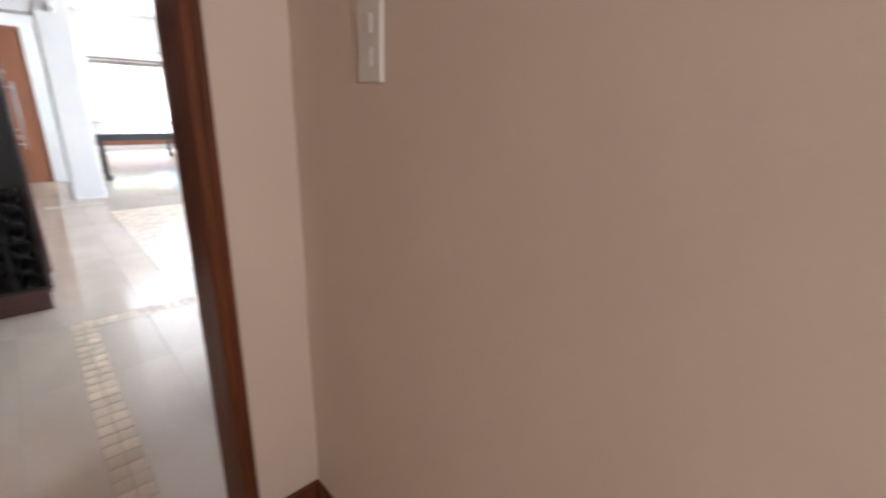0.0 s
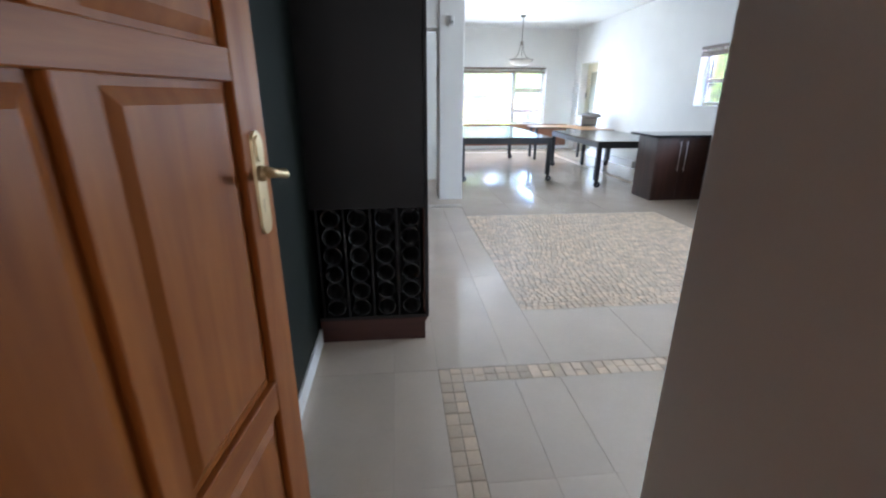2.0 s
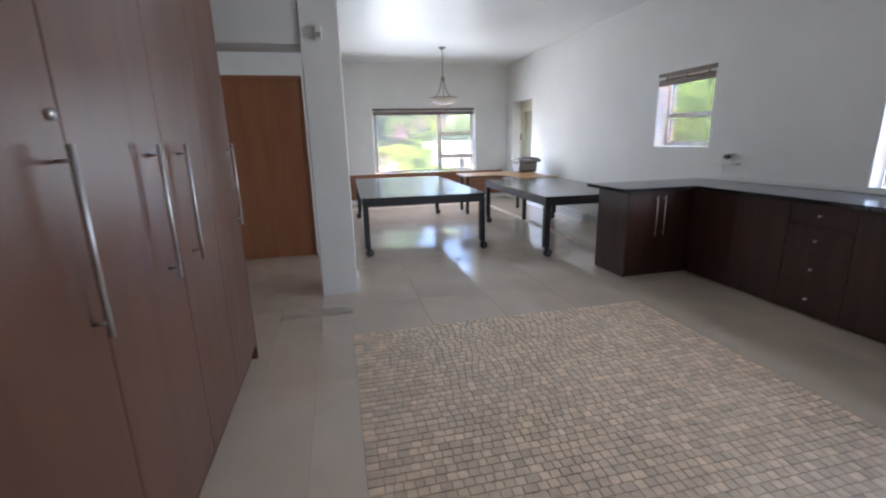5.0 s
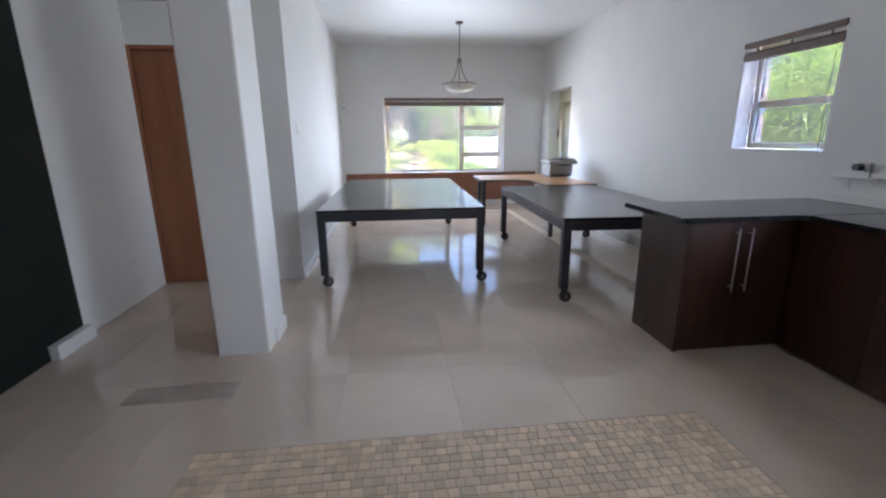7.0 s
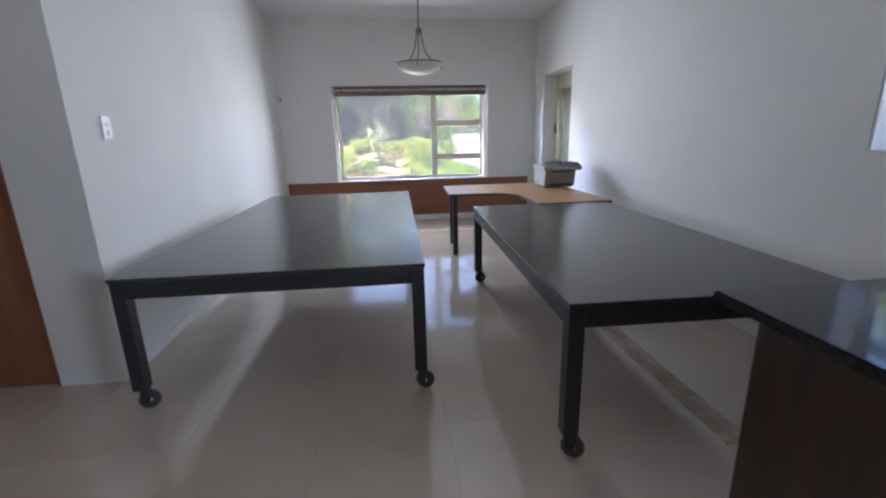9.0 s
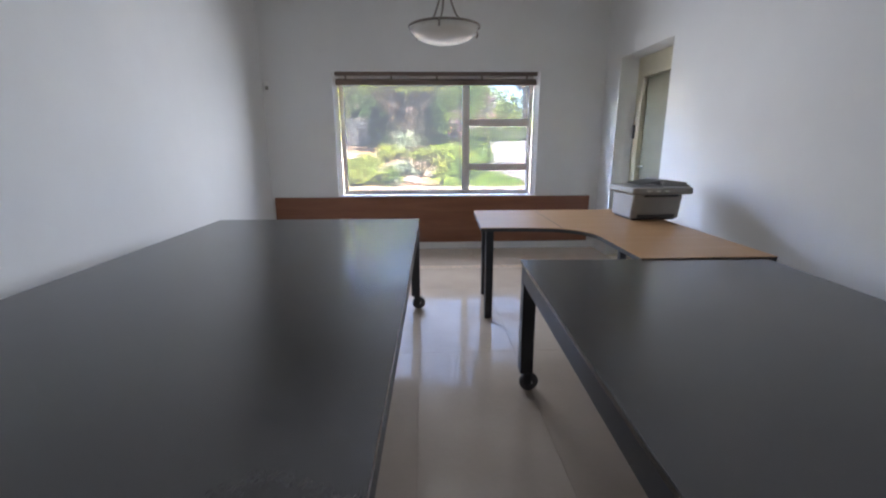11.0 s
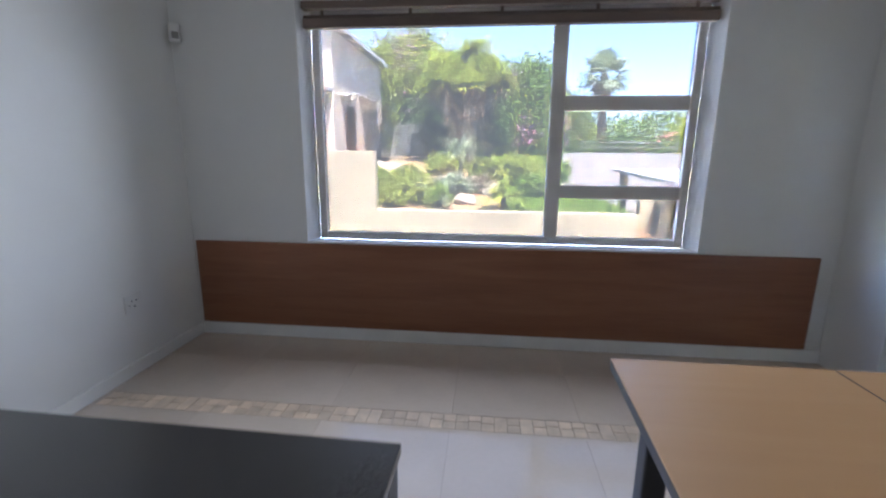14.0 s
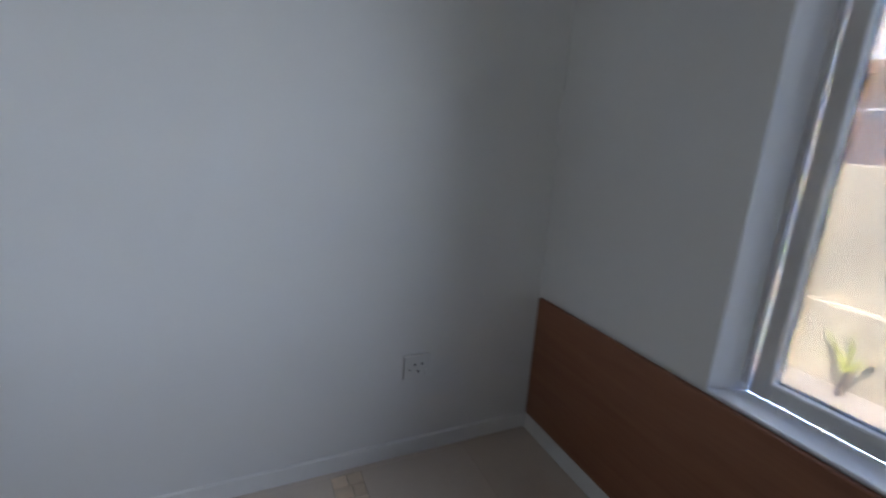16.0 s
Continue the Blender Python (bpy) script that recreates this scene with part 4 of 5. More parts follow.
# ---- outside ----
def ground_height(x, y):
    """The plot: a low patio, a planted bank beyond it that rises on the left and falls to the right."""
    if y < 18.15:
        h = -0.95 if x < 3.7 else -0.32
    else:
        t = min(1.0, (y - 18.15) / 9.0)
        left = 0.16 + 1.0 * t
        right = -0.9 - 0.3 * t
        k = min(1.0, max(0.0, (x - 1.5) / 3.5))
        k = k * k * (3 - 2 * k)
        h = left * (1 - k) + right * k
        a = min(1.0, max(0.0, x - 1.2))
        b = min(1.0, max(0.0, x - 3.35))
        terrace = (left * (1 - a) + 0.28 * a) * (1 - b) + right * b
        k = min(1.0, max(0.0, (y - 23.0) / 3.0))
        h = terrace * (1 - k) + h * k
    if x > 4.2 and y >= 15:
        h = min(h, -0.9) if y < 40 else h
    return h


xs = sorted({-900, -300, -120, -60, -40, -30, -25, 25, 30, 40, 60, 120, 300, 900, *[-20 + 0.5 * i for i in range(81)]})
ys = sorted({-300, -100, -40, -20, -10, 0, 6, 12, 18.1, 18.16, 45, 55, 70, 100, 180, 400, 1200, *[14 + 0.5 * i for i in range(8)], *[18.5 + 0.5 * i for i in range(45)]})
gv = [(x, y, ground_height(x, y) + (0.05 * noise.noise((x * 0.7, y * 0.7, 3)) if y > 18.3 else 0)) for y in ys for x in xs]
gf = [(j * len(xs) + i, j * len(xs) + i + 1, (j + 1) * len(xs) + i + 1, (j + 1) * len(xs) + i) for j in range(len(ys) - 1) for i in range(len(xs) - 1)]
me = bpy.data.meshes.new("ground")
me.from_pydata(gv, [], gf)
me.materials.append(SOIL)
tagged(new("ground", me), "reddish garden soil with grass, falling away to one side", "ground", kind="structure")
structure("patio", boxes((-6, 3.6, 13.96, 18.0, -0.97, -0.90)), PAVING, "sunlit cream patio paving outside the window", "patio")
structure("side_paving", boxes((3.62, 9.0, 13.96, 18.5, -0.36, -0.30)), PAVING, "pale paving beside the house", "paving")
structure("garden_wall_low", boxes((-0.83, 3.36, 18.0, 18.2, -1.1, 0.345), bevel=0.02, seg=2), PLASTER, "low cream plastered garden wall", "wall")
structure("garden_wall_high", boxes((-4.6, -0.83, 18.0, 18.22, -1.1, 1.285), bevel=0.02, seg=2), PLASTER, "tall cream plastered garden wall", "wall")
structure("garden_wall_step", boxes((-4.6, -0.95, 17.86, 18.0, -1.1, -0.10), bevel=0.01), PLASTER, "plastered ledge at the foot of the garden wall", "ledge")


def leaf_mesh(name, verts, faces, mat):
    me = bpy.data.meshes.new(name)
    me.from_pydata(verts, [], faces)
    me.materials.append(mat)
    return new(name, me)


def leaf_cloud(rng, n, centre, radii, size, clumps=30, hollow=0.55, long=1.7):
    """Many small pointed leaves in clumps on an uneven crown."""
    verts, faces = [], []
    heads = []
    while len(heads) < clumps:
        d = rng.normal(size=3)
        d /= np.linalg.norm(d)
        if d[2] < -0.75:
            continue
        heads.append(d * rng.uniform(hollow, 1.05) * np.array(radii) + np.array(centre))
    for i in range(n):
        h = heads[i % clumps]
        p = h + rng.normal(size=3) * np.array(radii) * 0.17
        d = rng.normal(size=3)
        d[2] += 0.35
        d /= np.linalg.norm(d)
        s = np.cross(d, rng.normal(size=3))
        s /= np.linalg.norm(s) + 1e-6
        l = size * rng.uniform(0.6, 1.4) * long
        w = size * 0.5
        k = len(verts)
        verts += [tuple(p), tuple(p + d * l * 0.45 + s * w), tuple(p + d * l), tuple(p + d * l * 0.45 - s * w)]
        faces.append((k, k + 1, k + 2, k + 3))
    return verts, faces


def blades(rng, n, place, length, width, up=0.4, droop=0.3, spread=1.0):
    """A rosette of long pointed blades, each bent once."""
    verts, faces = [], []
    for i in range(n):
        a = rng.uniform(0, 2 * math.pi)
        e = rng.uniform(-0.2, 1.0) * spread + up
        d = np.array([math.cos(a) * math.cos(e), math.sin(a) * math.cos(e), math.sin(e)])
        s = np.array([-math.sin(a), math.cos(a), 0])
        l = length * rng.uniform(0.7, 1.15)
        p0 = np.array(place)
        p1 = p0 + d * l * 0.55
        p2 = p0 + d * l + np.array([0, 0, -droop * l * rng.uniform(0.3, 1)])
        k = len(verts)
        w = width * rng.uniform(0.7, 1.2)
        verts += [tuple(p0 - s * w * 0.4), tuple(p0 + s * w * 0.4), tuple(p1 + s * w * 0.5), tuple(p1 - s * w * 0.5), tuple(p2)]
        faces += [(k, k + 1, k + 2, k + 3), (k + 3, k + 2, k + 4)]
    return verts, faces


def merge(groups):
    verts, faces = [], []
    for v, f in groups:
        k = len(verts)
        verts += v
        faces += [tuple(i + k for i in q) for q in f]
    return verts, faces


def shrub(name, x, y, radii, n, size, mat, label, seed, flower=None, share=0.12, clumps=26, category="shrub"):
    rng = np.random.default_rng(seed)
    z = ground_height(x, y)
    t = thing(name, x, y, z, 0, label, category)
    bm = bmesh.new()
    for k in range(5):
        a = k * 1.3 + seed
        tube(bm, [(0, 0, -0.1), (0.25 * radii[0] * math.cos(a), 0.25 * radii[1] * math.sin(a), radii[2] * 0.6), (0.6 * radii[0] * math.cos(a), 0.6 * radii[1] * math.sin(a), radii[2] * 1.2)], [0.03 * radii[2] + 0.01, 0.02 * radii[2] + 0.006, 0.006], 6)
    part("stem", bm, BARK, t)
    v, f = leaf_cloud(rng, n, (0, 0, radii[2] * 0.95), radii, size, clumps)
    leaf_mesh("crown", v, f, mat).parent = t
    if flower:
        v, f = leaf_cloud(rng, int(n * share), (0, -radii[1] * 0.15, radii[2] * 1.02), radii, size * 0.9, max(5, clumps // 4), 0.85, 1.0)
        leaf_mesh("blossom", v, f, flower).parent = t
    return t


def rosette(name, x, y, length, n, mat, label, seed, width=0.05, height=0.0, droop=0.3, up=0.3):
    rng = np.random.default_rng(seed)
    z = ground_height(x, y)
    t = thing(name, x, y, z, 0, label, "plant")
    if height:
        part("stem", tube(bmesh.new(), [(0, 0, -0.1), (0.02, 0, height)], [0.05, 0.04], 8), BARK, t)
    v, f = blades(rng, n, (0, 0, height), length, width, up, droop)
    leaf_mesh("leaves", v, f, mat).parent = t
    return t


def yucca_tree(x, y, seed):
    """A many-stemmed tree yucca with a skirt of dead leaves."""
    rng = np.random.default_rng(seed)
    z = ground_height(x, y)
    t = thing("yucca_tree", x, y, z, 0, "many-headed tree yucca with hanging dead leaves", "tree")
    bm = bmesh.new()
    tube(bm, [(0, 0, -0.2), (0.03, 0, 0.5), (0.0, 0.05, 1.0)], [0.42, 0.30, 0.26], 12)
    heads = []
    for k in range(46):
        a = rng.uniform(0, 2 * math.pi)
        r = 1.4 * math.sqrt(rng.uniform(0.02, 1))
        h = 1.85 + 1.75 * (1 - (r / 1.6) ** 2) * rng.uniform(0.4, 1.0)
        tip = (r * math.cos(a), r * math.sin(a), h)
        tube(bm, [(0, 0, 0.7), (0.30 * tip[0], 0.30 * tip[1], 0.9 + 0.35 * (h - 0.9)), (0.8 * tip[0], 0.8 * tip[1], 0.9 + 0.75 * (h - 0.9)), tip], [0.14, 0.10, 0.07, 0.06], 7)
        heads.append(tip)
    part("trunk", bm, BARK, t)
    v, f = merge([blades(rng, 120, h, 0.62, 0.055, 0.05, 0.35) for h in heads])
    leaf_mesh("crown", v, f, LEAF_LIGHT).parent = t
    dead = []
    for h in heads:
        if h[2] < 2.6 and h[1] < 0.4 and abs(h[0]) < 0.9:
            for k in range(3):
                q = tuple(np.array(h) * (0.9 - 0.18 * k) + np.array([0, 0, -0.15 - 0.12 * k]))
                dead.append(blades(rng, 20, q, 0.55, 0.03, -1.2, 0.35, 0.45))
    v, f = merge(dead)
    leaf_mesh("dead_leaves", v, f, LEAF_DEAD).parent = t
    blossoms = []
    for h in heads[:6]:
        blossoms.append(leaf_cloud(rng, 60, (h[0], h[1], h[2] + 0.55), (0.14, 0.14, 0.30), 0.06, 10))
    v, f = merge(blossoms)
    leaf_mesh("blossom", v, f, FLOWER_CREAM).parent = t
    return t


def fan_palm(x, y, height, seed, scale=1.0):
    """A tall palm: stalks that end in open fans of narrow blades, with a skirt of dead fans."""
    rng = np.random.default_rng(seed)
    z = ground_height(x, y)
    t = thing("palm_tree", x, y, z, 0, "tall fan palm beyond the garden", "tree", "palms in the distance")
    part("trunk", tube(bmesh.new(), [(0, 0, -0.3), (0.1, 0, height * 0.5), (0, 0, height)], [0.30 * scale, 0.22 * scale, 0.2 * scale], 10), BARK, t)

    def fans(count, low, high, reach, blade):
        verts, faces = [], []
        for k in range(count):
            a, e = rng.uniform(0, 2 * math.pi), rng.uniform(low, high)
            d = np.array([math.cos(a) * math.cos(e), math.sin(a) * math.cos(e), math.sin(e)])
            s = np.array([-math.sin(a), math.cos(a), 0.0])
            n = np.cross(d, s)
            root = np.array([0, 0, height - 0.1])
            tip = root + d * reach * rng.uniform(0.75, 1.1)
            k0 = len(verts)
            verts += [tuple(root - s * 0.03), tuple(root + s * 0.03), tuple(tip + s * 0.02), tuple(tip - s * 0.02)]
            faces.append((k0, k0 + 1, k0 + 2, k0 + 3))
            for q in range(15):
                b = radians(-105 + 15 * q) + rng.uniform(-0.06, 0.06)
                w = math.cos(b) * d + math.sin(b) * s
                l = blade * rng.uniform(0.8, 1.1) * (0.65 + 0.35 * math.cos(b))
                side = np.cross(w, n)
                mid = tip + w * l * 0.55
                end = tip + w * l + np.array([0, 0, -0.30 * l * rng.uniform(0.4, 1.0)])
                k0 = len(verts)
                verts += [tuple(tip), tuple(mid + side * 0.05 * scale), tuple(end), tuple(mid - side * 0.05 * scale)]
                faces.append((k0, k0 + 1, k0 + 2, k0 + 3))
        return verts, faces

    leaf_mesh("crown", *fans(44, -0.55, 1.45, 0.75 * scale, 0.95 * scale), LEAF_GREY).parent = t
    leaf_mesh("dead_leaves", *fans(16, -1.45, -0.7, 0.5 * scale, 0.8 * scale), LEAF_DEAD).parent = t
    return t


yucca_tree(0.2, 25.6, 3)
for k, (x, y, rx, rz) in enumerate([(-2.6, 30.6, 1.3, 1.0), (-0.9, 30.2, 1.4, 1.1), (0.8, 30.0, 1.4, 1.0), (2.4, 30.0, 1.3, 1.2), (3.6, 29.9, 1.0, 1.3)]):
    shrub("hedge", x, y, (rx, 0.6, rz), 5000, 0.09, LEAF_DARK, "dense dark green hedge behind the garden trees", 80 + k, None, 0, 60, "hedge").location.z -= 0.35
for k, (x, y, rx, rz) in enumerate([(-1.45, 20.6, 0.40, 0.28), (-0.75, 20.5, 0.46, 0.30), (0.10, 19.2, 0.26, 0.20), (-0.85, 19.2, 0.34, 0.20), (0.75, 22.4, 0.40, 0.26), (1.95, 20.4, 0.50, 0.30), (2.3, 21.4, 0.5, 0.34), (0.0, 23.6, 0.5, 0.3)]):
    shrub("shrub", x, y, (rx * 0.78, rx * 0.72, rz * 0.9), 1100, 0.055, (LEAF_LIGHT, LEAF_LIGHT, LEAF_TREE)[k % 3], "low leafy green plant in the garden bank", 90 + k)
shrub("bougainvillea", -2.5, 28.6, (1.6, 1.2, 2.35), 26000, 0.095, LEAF_LIGHT, "tall pale green climber with pink flowers behind the yucca", 11, FLOWER_PINK, 0.05, 70)
shrub("bougainvillea", 2.35, 27.4, (1.25, 0.9, 1.7), 14000, 0.085, LEAF_TREE, "arching shrub hung with pink flowers", 12, FLOWER_PINK, 0.16, 60)
# dark leaves put in as the shade under the bushes by the yucca
shrub("shrub", 0.95, 26.8, (1.0, 0.7, 1.15), 6000, 0.08, LEAF_DARK, "dark green shrub standing in for the shade beside the yucca trunk", 25)
shrub("shrub", -1.3, 27.6, (0.9, 0.6, 1.1), 5000, 0.08, LEAF_DARK, "dark green shrub behind the screen fence", 26)
shrub("tree", 0.6, 33.0, (3.6, 2.0, 2.2), 22000, 0.13, LEAF_TREE, "leafy green tree behind the garden", 13, None, 0, 60, "tree")
shrub("shrub", 1.62, 22.3, (0.74, 0.55, 0.38), 3600, 0.06, LEAF_LIGHT, "rounded bright green garden shrub", 14)
shrub("shrub", 2.6, 22.6, (0.6, 0.5, 0.40), 2200, 0.06, LEAF_TREE, "rounded green garden shrub", 15)
shrub("shrub", -1.10, 19.9, (0.45, 0.4, 0.26), 1800, 0.06, LEAF_LIGHT, "pale green leafy shrub in the bank", 16)
shrub("shrub", -0.45, 19.6, (0.42, 0.38, 0.24), 1700, 0.06, LEAF_LIGHT, "pale green flowering shrub in the bank", 17, FLOWER_CREAM, 0.05)
shrub("shrub", 0.32, 20.0, (0.36, 0.3, 0.24), 1200, 0.055, LEAF_GREY, "low grey-green shrub among rocks", 18)
shrub("shrub", -0.38, 22.9, (0.26, 0.24, 0.26), 900, 0.055, LEAF_LIGHT, "small yellow-green garden shrub in the bank", 19)
shrub("shrub", 0.85, 20.5, (0.28, 0.26, 0.20), 800, 0.045, LEAF_DEAD, "small reddish dry shrub among rocks", 20)
rosette("aloe", 0.33, 21.6, 0.80, 110, LEAF_GREY, "large spiky grey-green aloe", 21, 0.07, 0.62, 0.25, 0.15)
rosette("cycad", 1.26, 19.0, 0.66, 70, LEAF_LIGHT, "bright green arching cycad beside the wall", 22, 0.07, 0.12, 0.65, 0.5)
rosette("aloe", -1.25, 19.0, 0.42, 40, LEAF_LIGHT, "small green aloe beside the wall", 23, 0.05, 0.05, 0.3, 0.4)
rosette("aloe", 0.25, 18.9, 0.34, 36, LEAF_GREY, "small grey aloe beside the wall", 24, 0.045, 0.04, 0.3, 0.5)
rosette("weed", -1.35, 17.7, 0.45, 12, LEAF_LIGHT, "small green weed growing at the patio wall", 27, 0.035, 0.30, 0.3, 0.6)
for k, (x, y, r) in enumerate([(-0.95, 21.6, 0.55), (0.75, 21.0, 0.28), (-0.05, 21.3, 0.30), (0.55, 19.6, 0.22), (1.0, 20.6, 0.30), (-1.7, 22.4, 0.6)]):
    bm = bmesh.new()
    bmesh.ops.create_icosphere(bm, subdivisions=3, radius=r)
    for v in bm.verts:
        v.co *= 1 + 0.35 * noise.noise(v.co * (1.6 / r) + Vector((k * 7, 0, 0)))
        v.co.z *= 0.6
    ob = mesh_object("rock", bm, ROCK)
    ob.location = (x, y, ground_height(x, y) + 0.1 * r)
    tagged(ob, "rough buff garden rock in the bank", "rock", "garden rocks")

# lawn
rng = np.random.default_rng(77)
gv, gf = [], []
for i in range(14000):
    x, y = rng.uniform(1.3, 5.2), rng.uniform(18.4, 23.5)
    z = ground_height(x, y)
    a = rng.uniform(0, 6.28)
    h = rng.uniform(0.04, 0.10)
    k = len(gv)
    gv += [(x - 0.02 * math.cos(a), y - 0.02 * math.sin(a), z), (x + 0.02 * math.cos(a), y + 0.02 * math.sin(a), z), (x + rng.uniform(-0.03, 0.03), y + rng.uniform(-0.03, 0.03), z + h + 0.03)]
    gf.append((k, k + 1, k + 2))
tagged(leaf_mesh("lawn", gv, gf, GRASS), "short bright green lawn", "grass", kind="stuff")

# neighbour's house on the left
H0 = ground_height(-4, 22) - 0.3
house = thing("house", -2.86, 22.0, 0, 0, "beige plastered house with a white gutter and an awning", "house")
part("wall", boxes((-8.0, 0.0, 0.0, 5.0, H0, 4.2)), HOUSE_PAINT, house)
bm = bmesh.new()
rv = [bm.verts.new(p) for p in ((-8.2, -0.25, 4.2), (0.22, -0.25, 4.2), (0.22, 5.2, 4.2), (-8.2, 5.2, 4.2), (-8.2, -0.25, 4.32), (0.22, -0.25, 4.32), (0.22, 5.2, 4.32), (-8.2, 5.2, 4.32), (-8.2, 2.5, 4.75), (-3.5, 2.5, 4.75))]
for q in ((0, 3, 2, 1), (0, 1, 5, 4), (1, 2, 6, 5), (2, 3, 7, 6), (4, 5, 9, 8), (5, 6, 9), (6, 7, 8, 9), (3, 0, 4, 8, 7)):
    bm.faces.new([rv[i] for i in q])
part("roof", bm, WHITE_METAL, house)
part("gutter", tube(bmesh.new(), [(-0.35, -0.12, 4.15), (-0.35, -0.10, 3.95), (-0.75, -0.06, 3.75), (-0.75, -0.06, 1.0)], 0.05, 8), WHITE_METAL, house, "white downpipe", smooth=True)
part("lean_to_roof", boxes((-8.0, -0.02, -1.3, -0.02, 2.72, 2.80)), WHITE_METAL, house)
bm = bmesh.new()
a = [bm.verts.new(p) for p in ((0.0, 2.2, 2.95), (0.0, 4.2, 2.95), (0.75, 4.2, 2.62), (0.75, 2.2, 2.62), (0.0, 2.2, 2.97), (0.0, 4.2, 2.97), (0.75, 4.2, 2.64), (0.75, 2.2, 2.64))]
for q in ((0, 1, 2, 3), (7, 6, 5, 4), (0, 4, 5, 1), (1, 5, 6, 2), (2, 6, 7, 3), (3, 7, 4, 0)):
    bm.faces.new([a[i] for i in q])
part("awning", bm, SHEET, house, "white translucent sloping awning")
bm = bmesh.new()
prism(bm, [(0.0, 0.35), (0.55, 0.35), (0.0, 1.9)], 2.70, 2.74)
part("door_hood", bm, SHEET, house, "white translucent hood over the back door")
part("vent", boxes((0.002, 0.03, 2.4, 2.75, 3.45, 3.55), bevel=0.004), DARK_PLASTIC, house)
part("wash_line", boxes((-1.4, 0.30, -1.32, -1.29, 2.02, 2.05), (-0.4, 0.42, -0.72, -0.69, 2.0, 2.03)), WHITE_METAL, house, "white pole of a washing line")
win = part("window", boxes((0.002, 0.04, 2.6, 3.8, 1.7, 2.5)), DARK_PLASTIC, house)
for k in range(6):
    part("burglar_bar", boxes((0.05, 0.065, 2.62 + 0.22 * k, 2.65 + 0.22 * k, 1.68, 2.52)), WHITE_METAL, win)
part("door", boxes((0.002, 0.03, 0.9, 1.7, 0.9, 2.5)), DOOR_FRAME, house)

# screen fence and parked car beyond the bank
fence = thing("screen_fence", -2.72, 26.2, 0, 0, "grey wire screen fence in front of parked cars", "fence")
g = ground_height(-1, 26.2)
FENCE = material("grey_wire_screen", (0.22, 0.22, 0.21), 0.7, spread=0.15, scale=8)
for k in range(5):
    part("post", tube(bmesh.new(), [(k * 0.55, 0, g - 0.2), (k * 0.34, 0, g + 1.25)], 0.03, 8), FENCE, fence)
for k in range(12):
    part("wire", boxes((0.0, 1.36, -0.008, 0.008, g + 0.1 * k, g + 0.1 * k + 0.045)), FENCE, fence)

# white boundary wall, canopy and the red roof to the right
structure("boundary_wall", boxes((3.9, 13.0, 29.0, 29.25, -1.6, 1.35)), WHITE_WASH, "whitewashed boundary wall", "wall")
structure("boundary_fence", boxes((4.6, 13.0, 29.1, 29.14, 1.55, 1.58), (4.6, 13.0, 29.1, 29.14, 1.75, 1.78), *[(4.6 + 1.2 * k, 4.64 + 1.2 * k, 29.08, 29.16, 1.3, 1.85) for k in range(8)]), FENCE, "wires on posts along the boundary wall", "fence")
can = thing("gate_canopy", 3.9, 18.4, 0, 0, "white flat canopy over a cream gate wall", "canopy")
part("roof", prism(bmesh.new(), [(-0.15, -0.6), (2.6, -0.6), (2.6, 6.2), (0.8, 6.2)], 0.80, 0.87, 0.01), WHITE_METAL, can)
part("wall", boxes((-0.37, 0.25, 0.12, 0.30, -1.5, 0.52), (0.25, 2.4, 0.12, 0.30, -1.5, 0.798)), PLASTER, can)
part("window", boxes((-0.12, -0.05, 0.09, 0.118, 0.05, 0.38)), DARK_PLASTIC, can)
part("pillar", boxes((0.78, 0.95, 5.2, 5.4, -1.5, 0.80)), PLASTER, can)
hr = thing("far_house", 10.9, 38.0, -0.9, 0, "far white house with a red tiled roof", "house")
part("wall", boxes((0.0, 6.0, 0.0, 6.0, -1.0, 2.1)), WHITE_WASH, hr)
bm = bmesh.new()
rv = [bm.verts.new(p) for p in ((-0.5, -0.5, 2.1), (6.5, -0.5, 2.1), (6.5, 6.5, 2.1), (-0.5, 6.5, 2.1), (1.6, 3.0, 3.7), (4.4, 3.0, 3.7))]
for q in ((0, 3, 2, 1), (0, 1, 5, 4), (1, 2, 5), (2, 3, 4, 5), (3, 0, 4)):
    bm.faces.new([rv[i] for i in q])
part("roof", bm, RED_TILE, hr)
fan_palm(8.1, 41.0, 7.4, 31, 1.15)
fan_palm(16.9, 45.0, 6.8, 32, 1.3)
for k, (x, y, rx, rz) in enumerate([(5.0, 31.5, 1.3, 1.3), (7.6, 33.0, 1.9, 1.7), (10.5, 34.5, 2.0, 1.9), (13.5, 47.0, 4.0, 3.0), (20.0, 48.0, 4.6, 3.2), (5.0, 45.0, 4.5, 3.2), (28.0, 50.0, 5.0, 3.4), (9.0, 52.0, 5.0, 3.3), (24.0, 41.0, 3.0, 2.3)]):
    shrub("tree", x, y, (rx, rx * 0.7, rz), 11000, 0.065 + 0.015 * rx, (LEAF_TREE, LEAF_DARK, LEAF_LIGHT)[k % 3], "leafy green tree beyond the boundary wall", 40 + k, None, 0, 36, "tree")
# trees outside the kitchen windows
for k, (x, y, rx, rz) in enumerate([(9.0, 12.5, 2.2, 2.1), (8.0, 9.8, 1.7, 1.6), (8.5, 16.5, 2.2, 2.2), (7.6, 7.2, 1.6, 1.5), (11.0, 20.0, 2.6, 2.6), (9.2, 14.4, 1.9, 2.3), (12.5, 17.0, 2.4, 2.8)]):
    shrub("tree", x, y, (rx, rx * 0.9, rz), 16000, 0.055, (LEAF_TREE, LEAF_DARK, LEAF_TREE)[k % 3], "leafy green garden tree outside the kitchen windows", 60 + k, None, 0, 110, "tree")

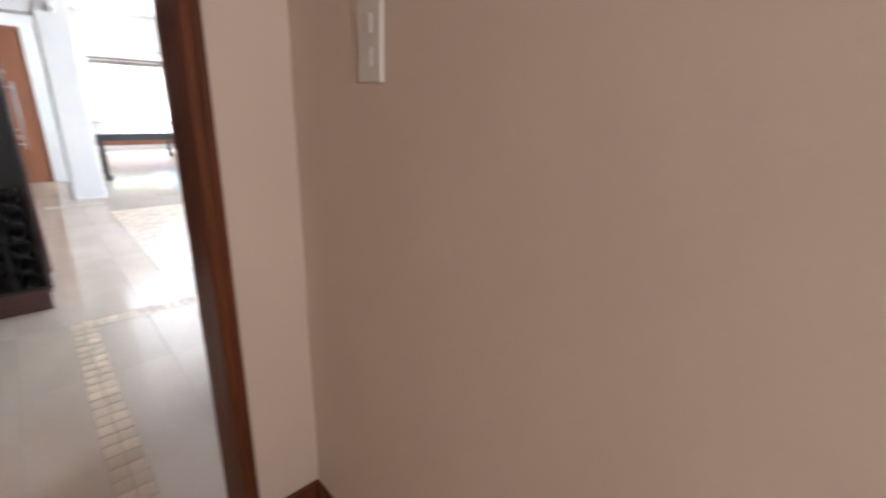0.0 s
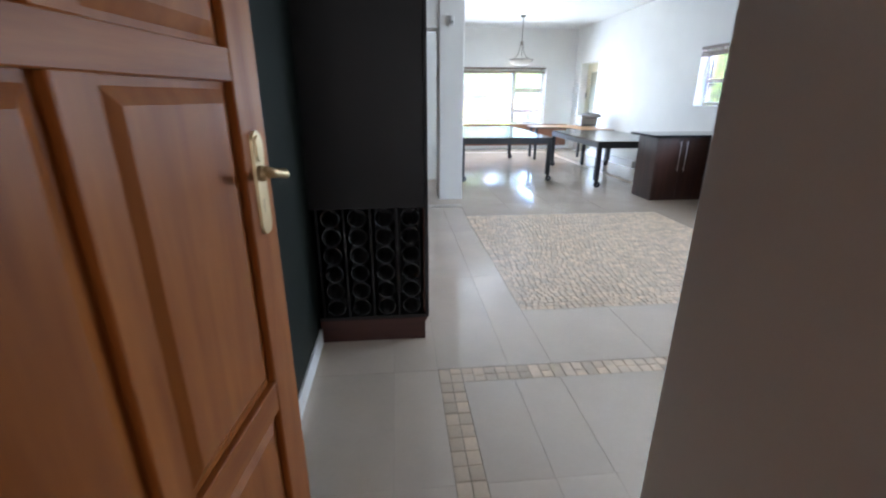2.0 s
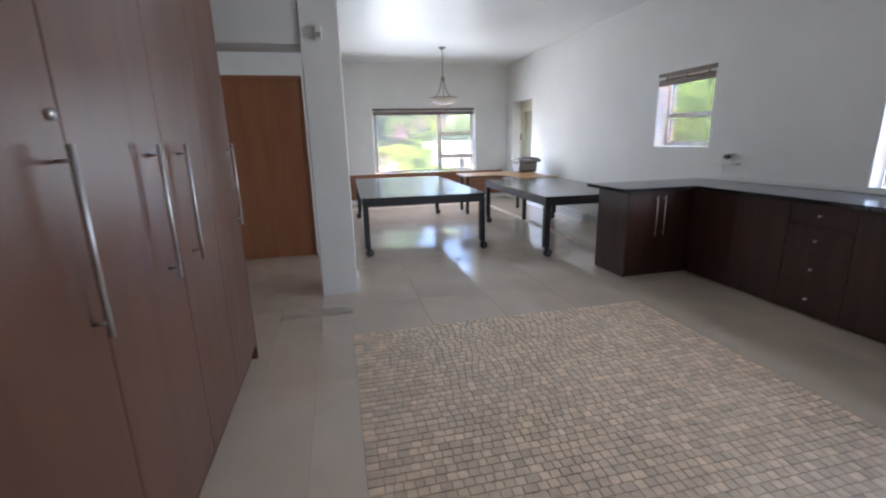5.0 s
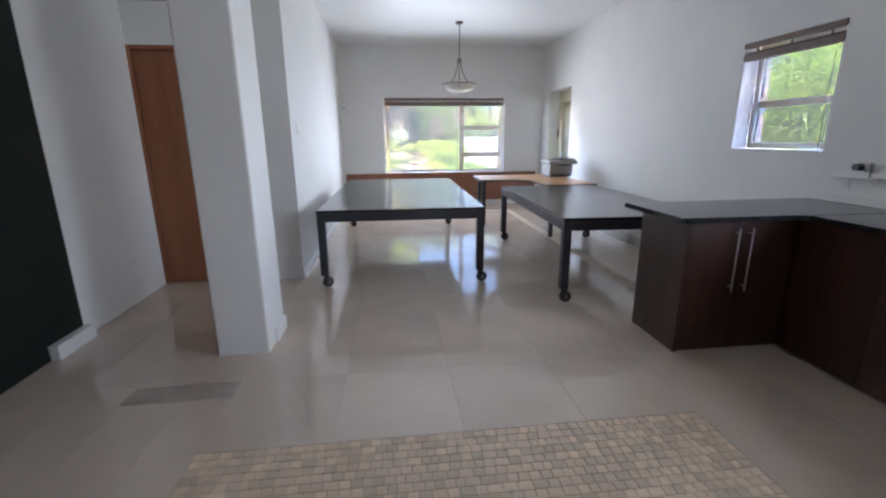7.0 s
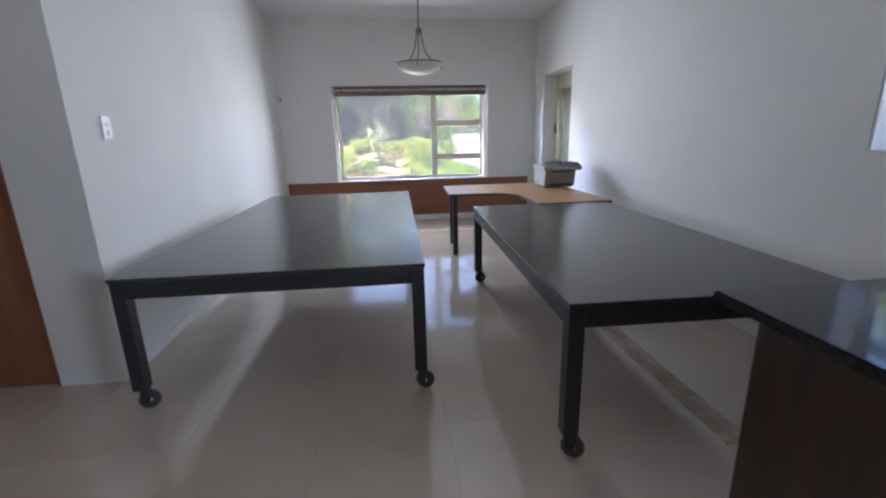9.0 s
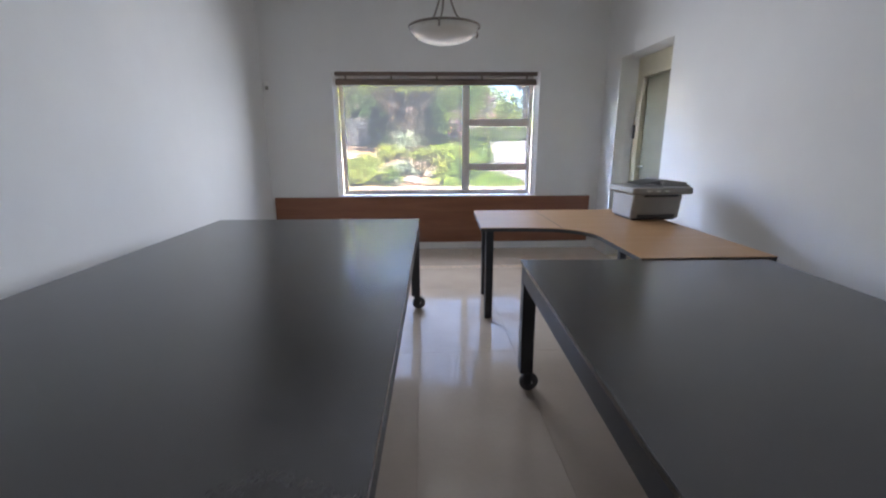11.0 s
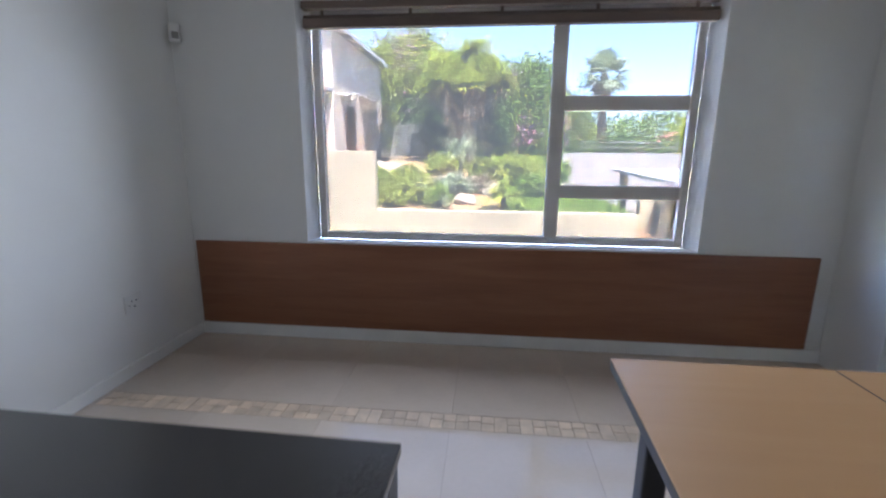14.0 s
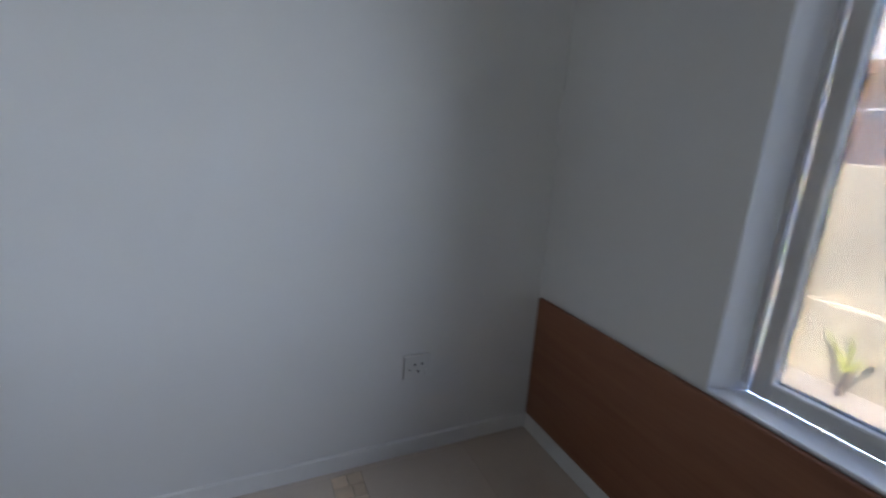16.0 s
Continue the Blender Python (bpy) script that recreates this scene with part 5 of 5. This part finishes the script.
# ---- floor pieces ----
def subtract(rects, hole):
    """Rectangles (x0, x1, y0, y1) less a rectangular hole."""
    out = []
    for x0, x1, y0, y1 in rects:
        a, b, c, d = max(x0, hole[0]), min(x1, hole[1]), max(y0, hole[2]), min(y1, hole[3])
        if a >= b or c >= d:
            out.append((x0, x1, y0, y1))
            continue
        for r in ((x0, a, y0, y1), (b, x1, y0, y1), (a, b, y0, c), (a, b, d, y1)):
            if r[1] - r[0] > 0.01 and r[3] - r[2] > 0.01:
                out.append(r)
    return out


MOS = (-0.98, 1.44, 3.935, 6.44)
STRIPS = [(-1.604, 2.36, 3.185, 3.305), (-1.604, -1.484, 1.52, 3.185), (-0.93, 2.21, 12.745, 12.865), (2.085, 2.21, 7.75, 12.745)]
HOLES = [MOS, *STRIPS, (-1.54, -0.96, 6.88, 7.05)]
shared = {}


def slab(w, l, mat, gap, bevel, key=""):
    """One tile's mesh, shared between tiles of one size."""
    k = (round(w, 3), round(l, 3), mat.name, key)
    if k not in shared:
        bm = bmesh.new()
        g, b = gap / 2, bevel
        lo = [bm.verts.new(p) for p in ((g, g, -0.0095), (w - g, g, -0.0095), (w - g, l - g, -0.0095), (g, l - g, -0.0095))]
        mid = [bm.verts.new((v.co.x, v.co.y, -b)) for v in lo]
        hi = [bm.verts.new(p) for p in ((g + b, g + b, 0), (w - g - b, g + b, 0), (w - g - b, l - g - b, 0), (g + b, l - g - b, 0))]
        bm.faces.new(hi)
        for i in range(4):
            j = (i + 1) % 4
            bm.faces.new((lo[i], lo[j], mid[j], mid[i]))
            bm.faces.new((mid[i], mid[j], hi[j], hi[i]))
        me = bpy.data.meshes.new("tile")
        bm.to_mesh(me)
        bm.free()
        me.materials.append(mat)
        shared[k] = me
    return shared[k]


def lay(name, x, y, z, me):
    ob = new(name, me)
    ob.parent = floor
    ob.location = (x, y, z)
    return ob


jx = sorted(set([-3.1, -2.5, -1.835, -1.22] + [round(-0.98 + 0.613 * i, 3) for i in range(7)] + [3.06]))
jy = [-1.7, -1.2, 0.045, 1.30, 2.565, 3.30] + [round(4.55 + 1.2535 * i, 4) for i in range(8)] + [13.7]
for a, b in zip(jx, jx[1:]):
    for c, d in zip(jy, jy[1:]):
        rects = [(a, b, c, d)]
        for h in HOLES:
            rects = subtract(rects, h)
        for x0, x1, y0, y1 in rects:
            lay("tile", x0, y0, random.uniform(-0.0006, 0), slab(x1 - x0, y1 - y0, TILE, 0.0006, 0.0004))

MOSAIC_BED = material("dirty_mosaic_grout", (0.37, 0.29, 0.21), 0.9, spread=0.3, scale=7, fine=80, bump=0.2)
part("mosaic_bed", boxes(*[(a + 0.001, b - 0.001, c + 0.001, d - 0.001, -0.0098, -0.0062) for a, b, c, d in (MOS, *STRIPS)]), MOSAIC_BED, floor, "dark dirty grout between the mosaic stones")
# mosaic: the stones nearest the walk are single pieces, the rest one mesh
nx, ny = 50, 52
sx, sy = (MOS[1] - MOS[0]) / nx, (MOS[3] - MOS[2]) / ny
stones = []
for j in range(ny):
    shift = random.uniform(0, 0.5) * sx
    x = MOS[0]
    while x < MOS[1] - 0.012:
        w = sx * random.choice((0.8, 1.0, 1.0, 1.0, 1.3)) + (shift if x == MOS[0] else 0)
        w = min(w, MOS[1] - x)
        if MOS[1] - x - w < 0.02:
            w = MOS[1] - x
        stones.append((x, MOS[2] + j * sy, w, sy))
        x += w
strip_stones = []
for x0, x1, y0, y1 in STRIPS:
    if x1 - x0 > y1 - y0:
        n = round((x1 - x0) / 0.06)
        for i in range(n):
            cut = random.choice((0.5, 0.5, 0.42, 0.6, 1.0))
            for a, b in ((0, cut), (cut, 1.0)):
                if b - a > 0.05:
                    strip_stones.append((x0 + i * (x1 - x0) / n, y0 + a * (y1 - y0), (x1 - x0) / n, (b - a) * (y1 - y0)))
    else:
        n = round((y1 - y0) / 0.075)
        for i in range(n):
            for a, b in ((0, 0.5), (0.5, 1.0)):
                strip_stones.append((x0 + a * (x1 - x0), y0 + i * (y1 - y0) / n, (b - a) * (x1 - x0), (y1 - y0) / n))
near = [s for s in stones if s[0] < 0.75 and s[1] > 5.93 and s[0] > -0.75]
near = near[:175] + [s for s in strip_stones if s[0] < -0.95 and s[1] < 3.4][:125]
picked = {id(s) for s in near}
for x, y, w, l in near:
    lay("mosaic_stone", x, y, random.uniform(-0.001, 0.0), slab(round(w, 3), round(l, 3), MOSAIC, 0.0030, 0.0012))
bm_v, bm_f = [], []
for s in stones + strip_stones:
    if id(s) in picked:
        continue
    x, y, w, l = s
    g, b, z = 0.0015, 0.0012, random.uniform(-0.001, 0.0)
    k = len(bm_v)
    for m, h in ((g, -0.0095), (g, z - b), (g + b, z)):
        bm_v += [(x + m, y + m, h), (x + w - m, y + m, h), (x + w - m, y + l - m, h), (x + m, y + l - m, h)]
    for r in (0, 4):
        for i in range(4):
            j = (i + 1) % 4
            bm_f.append((k + r + i, k + r + j, k + r + 4 + j, k + r + 4 + i))
    bm_f.append((k + 8, k + 9, k + 10, k + 11))
me = bpy.data.meshes.new("mosaic_field")
me.from_pydata(bm_v, [], bm_f)
me.materials.append(MOSAIC_REST)
ob = new("mosaic_field", me)
ob.parent = floor
ob["kind"] = "stuff"
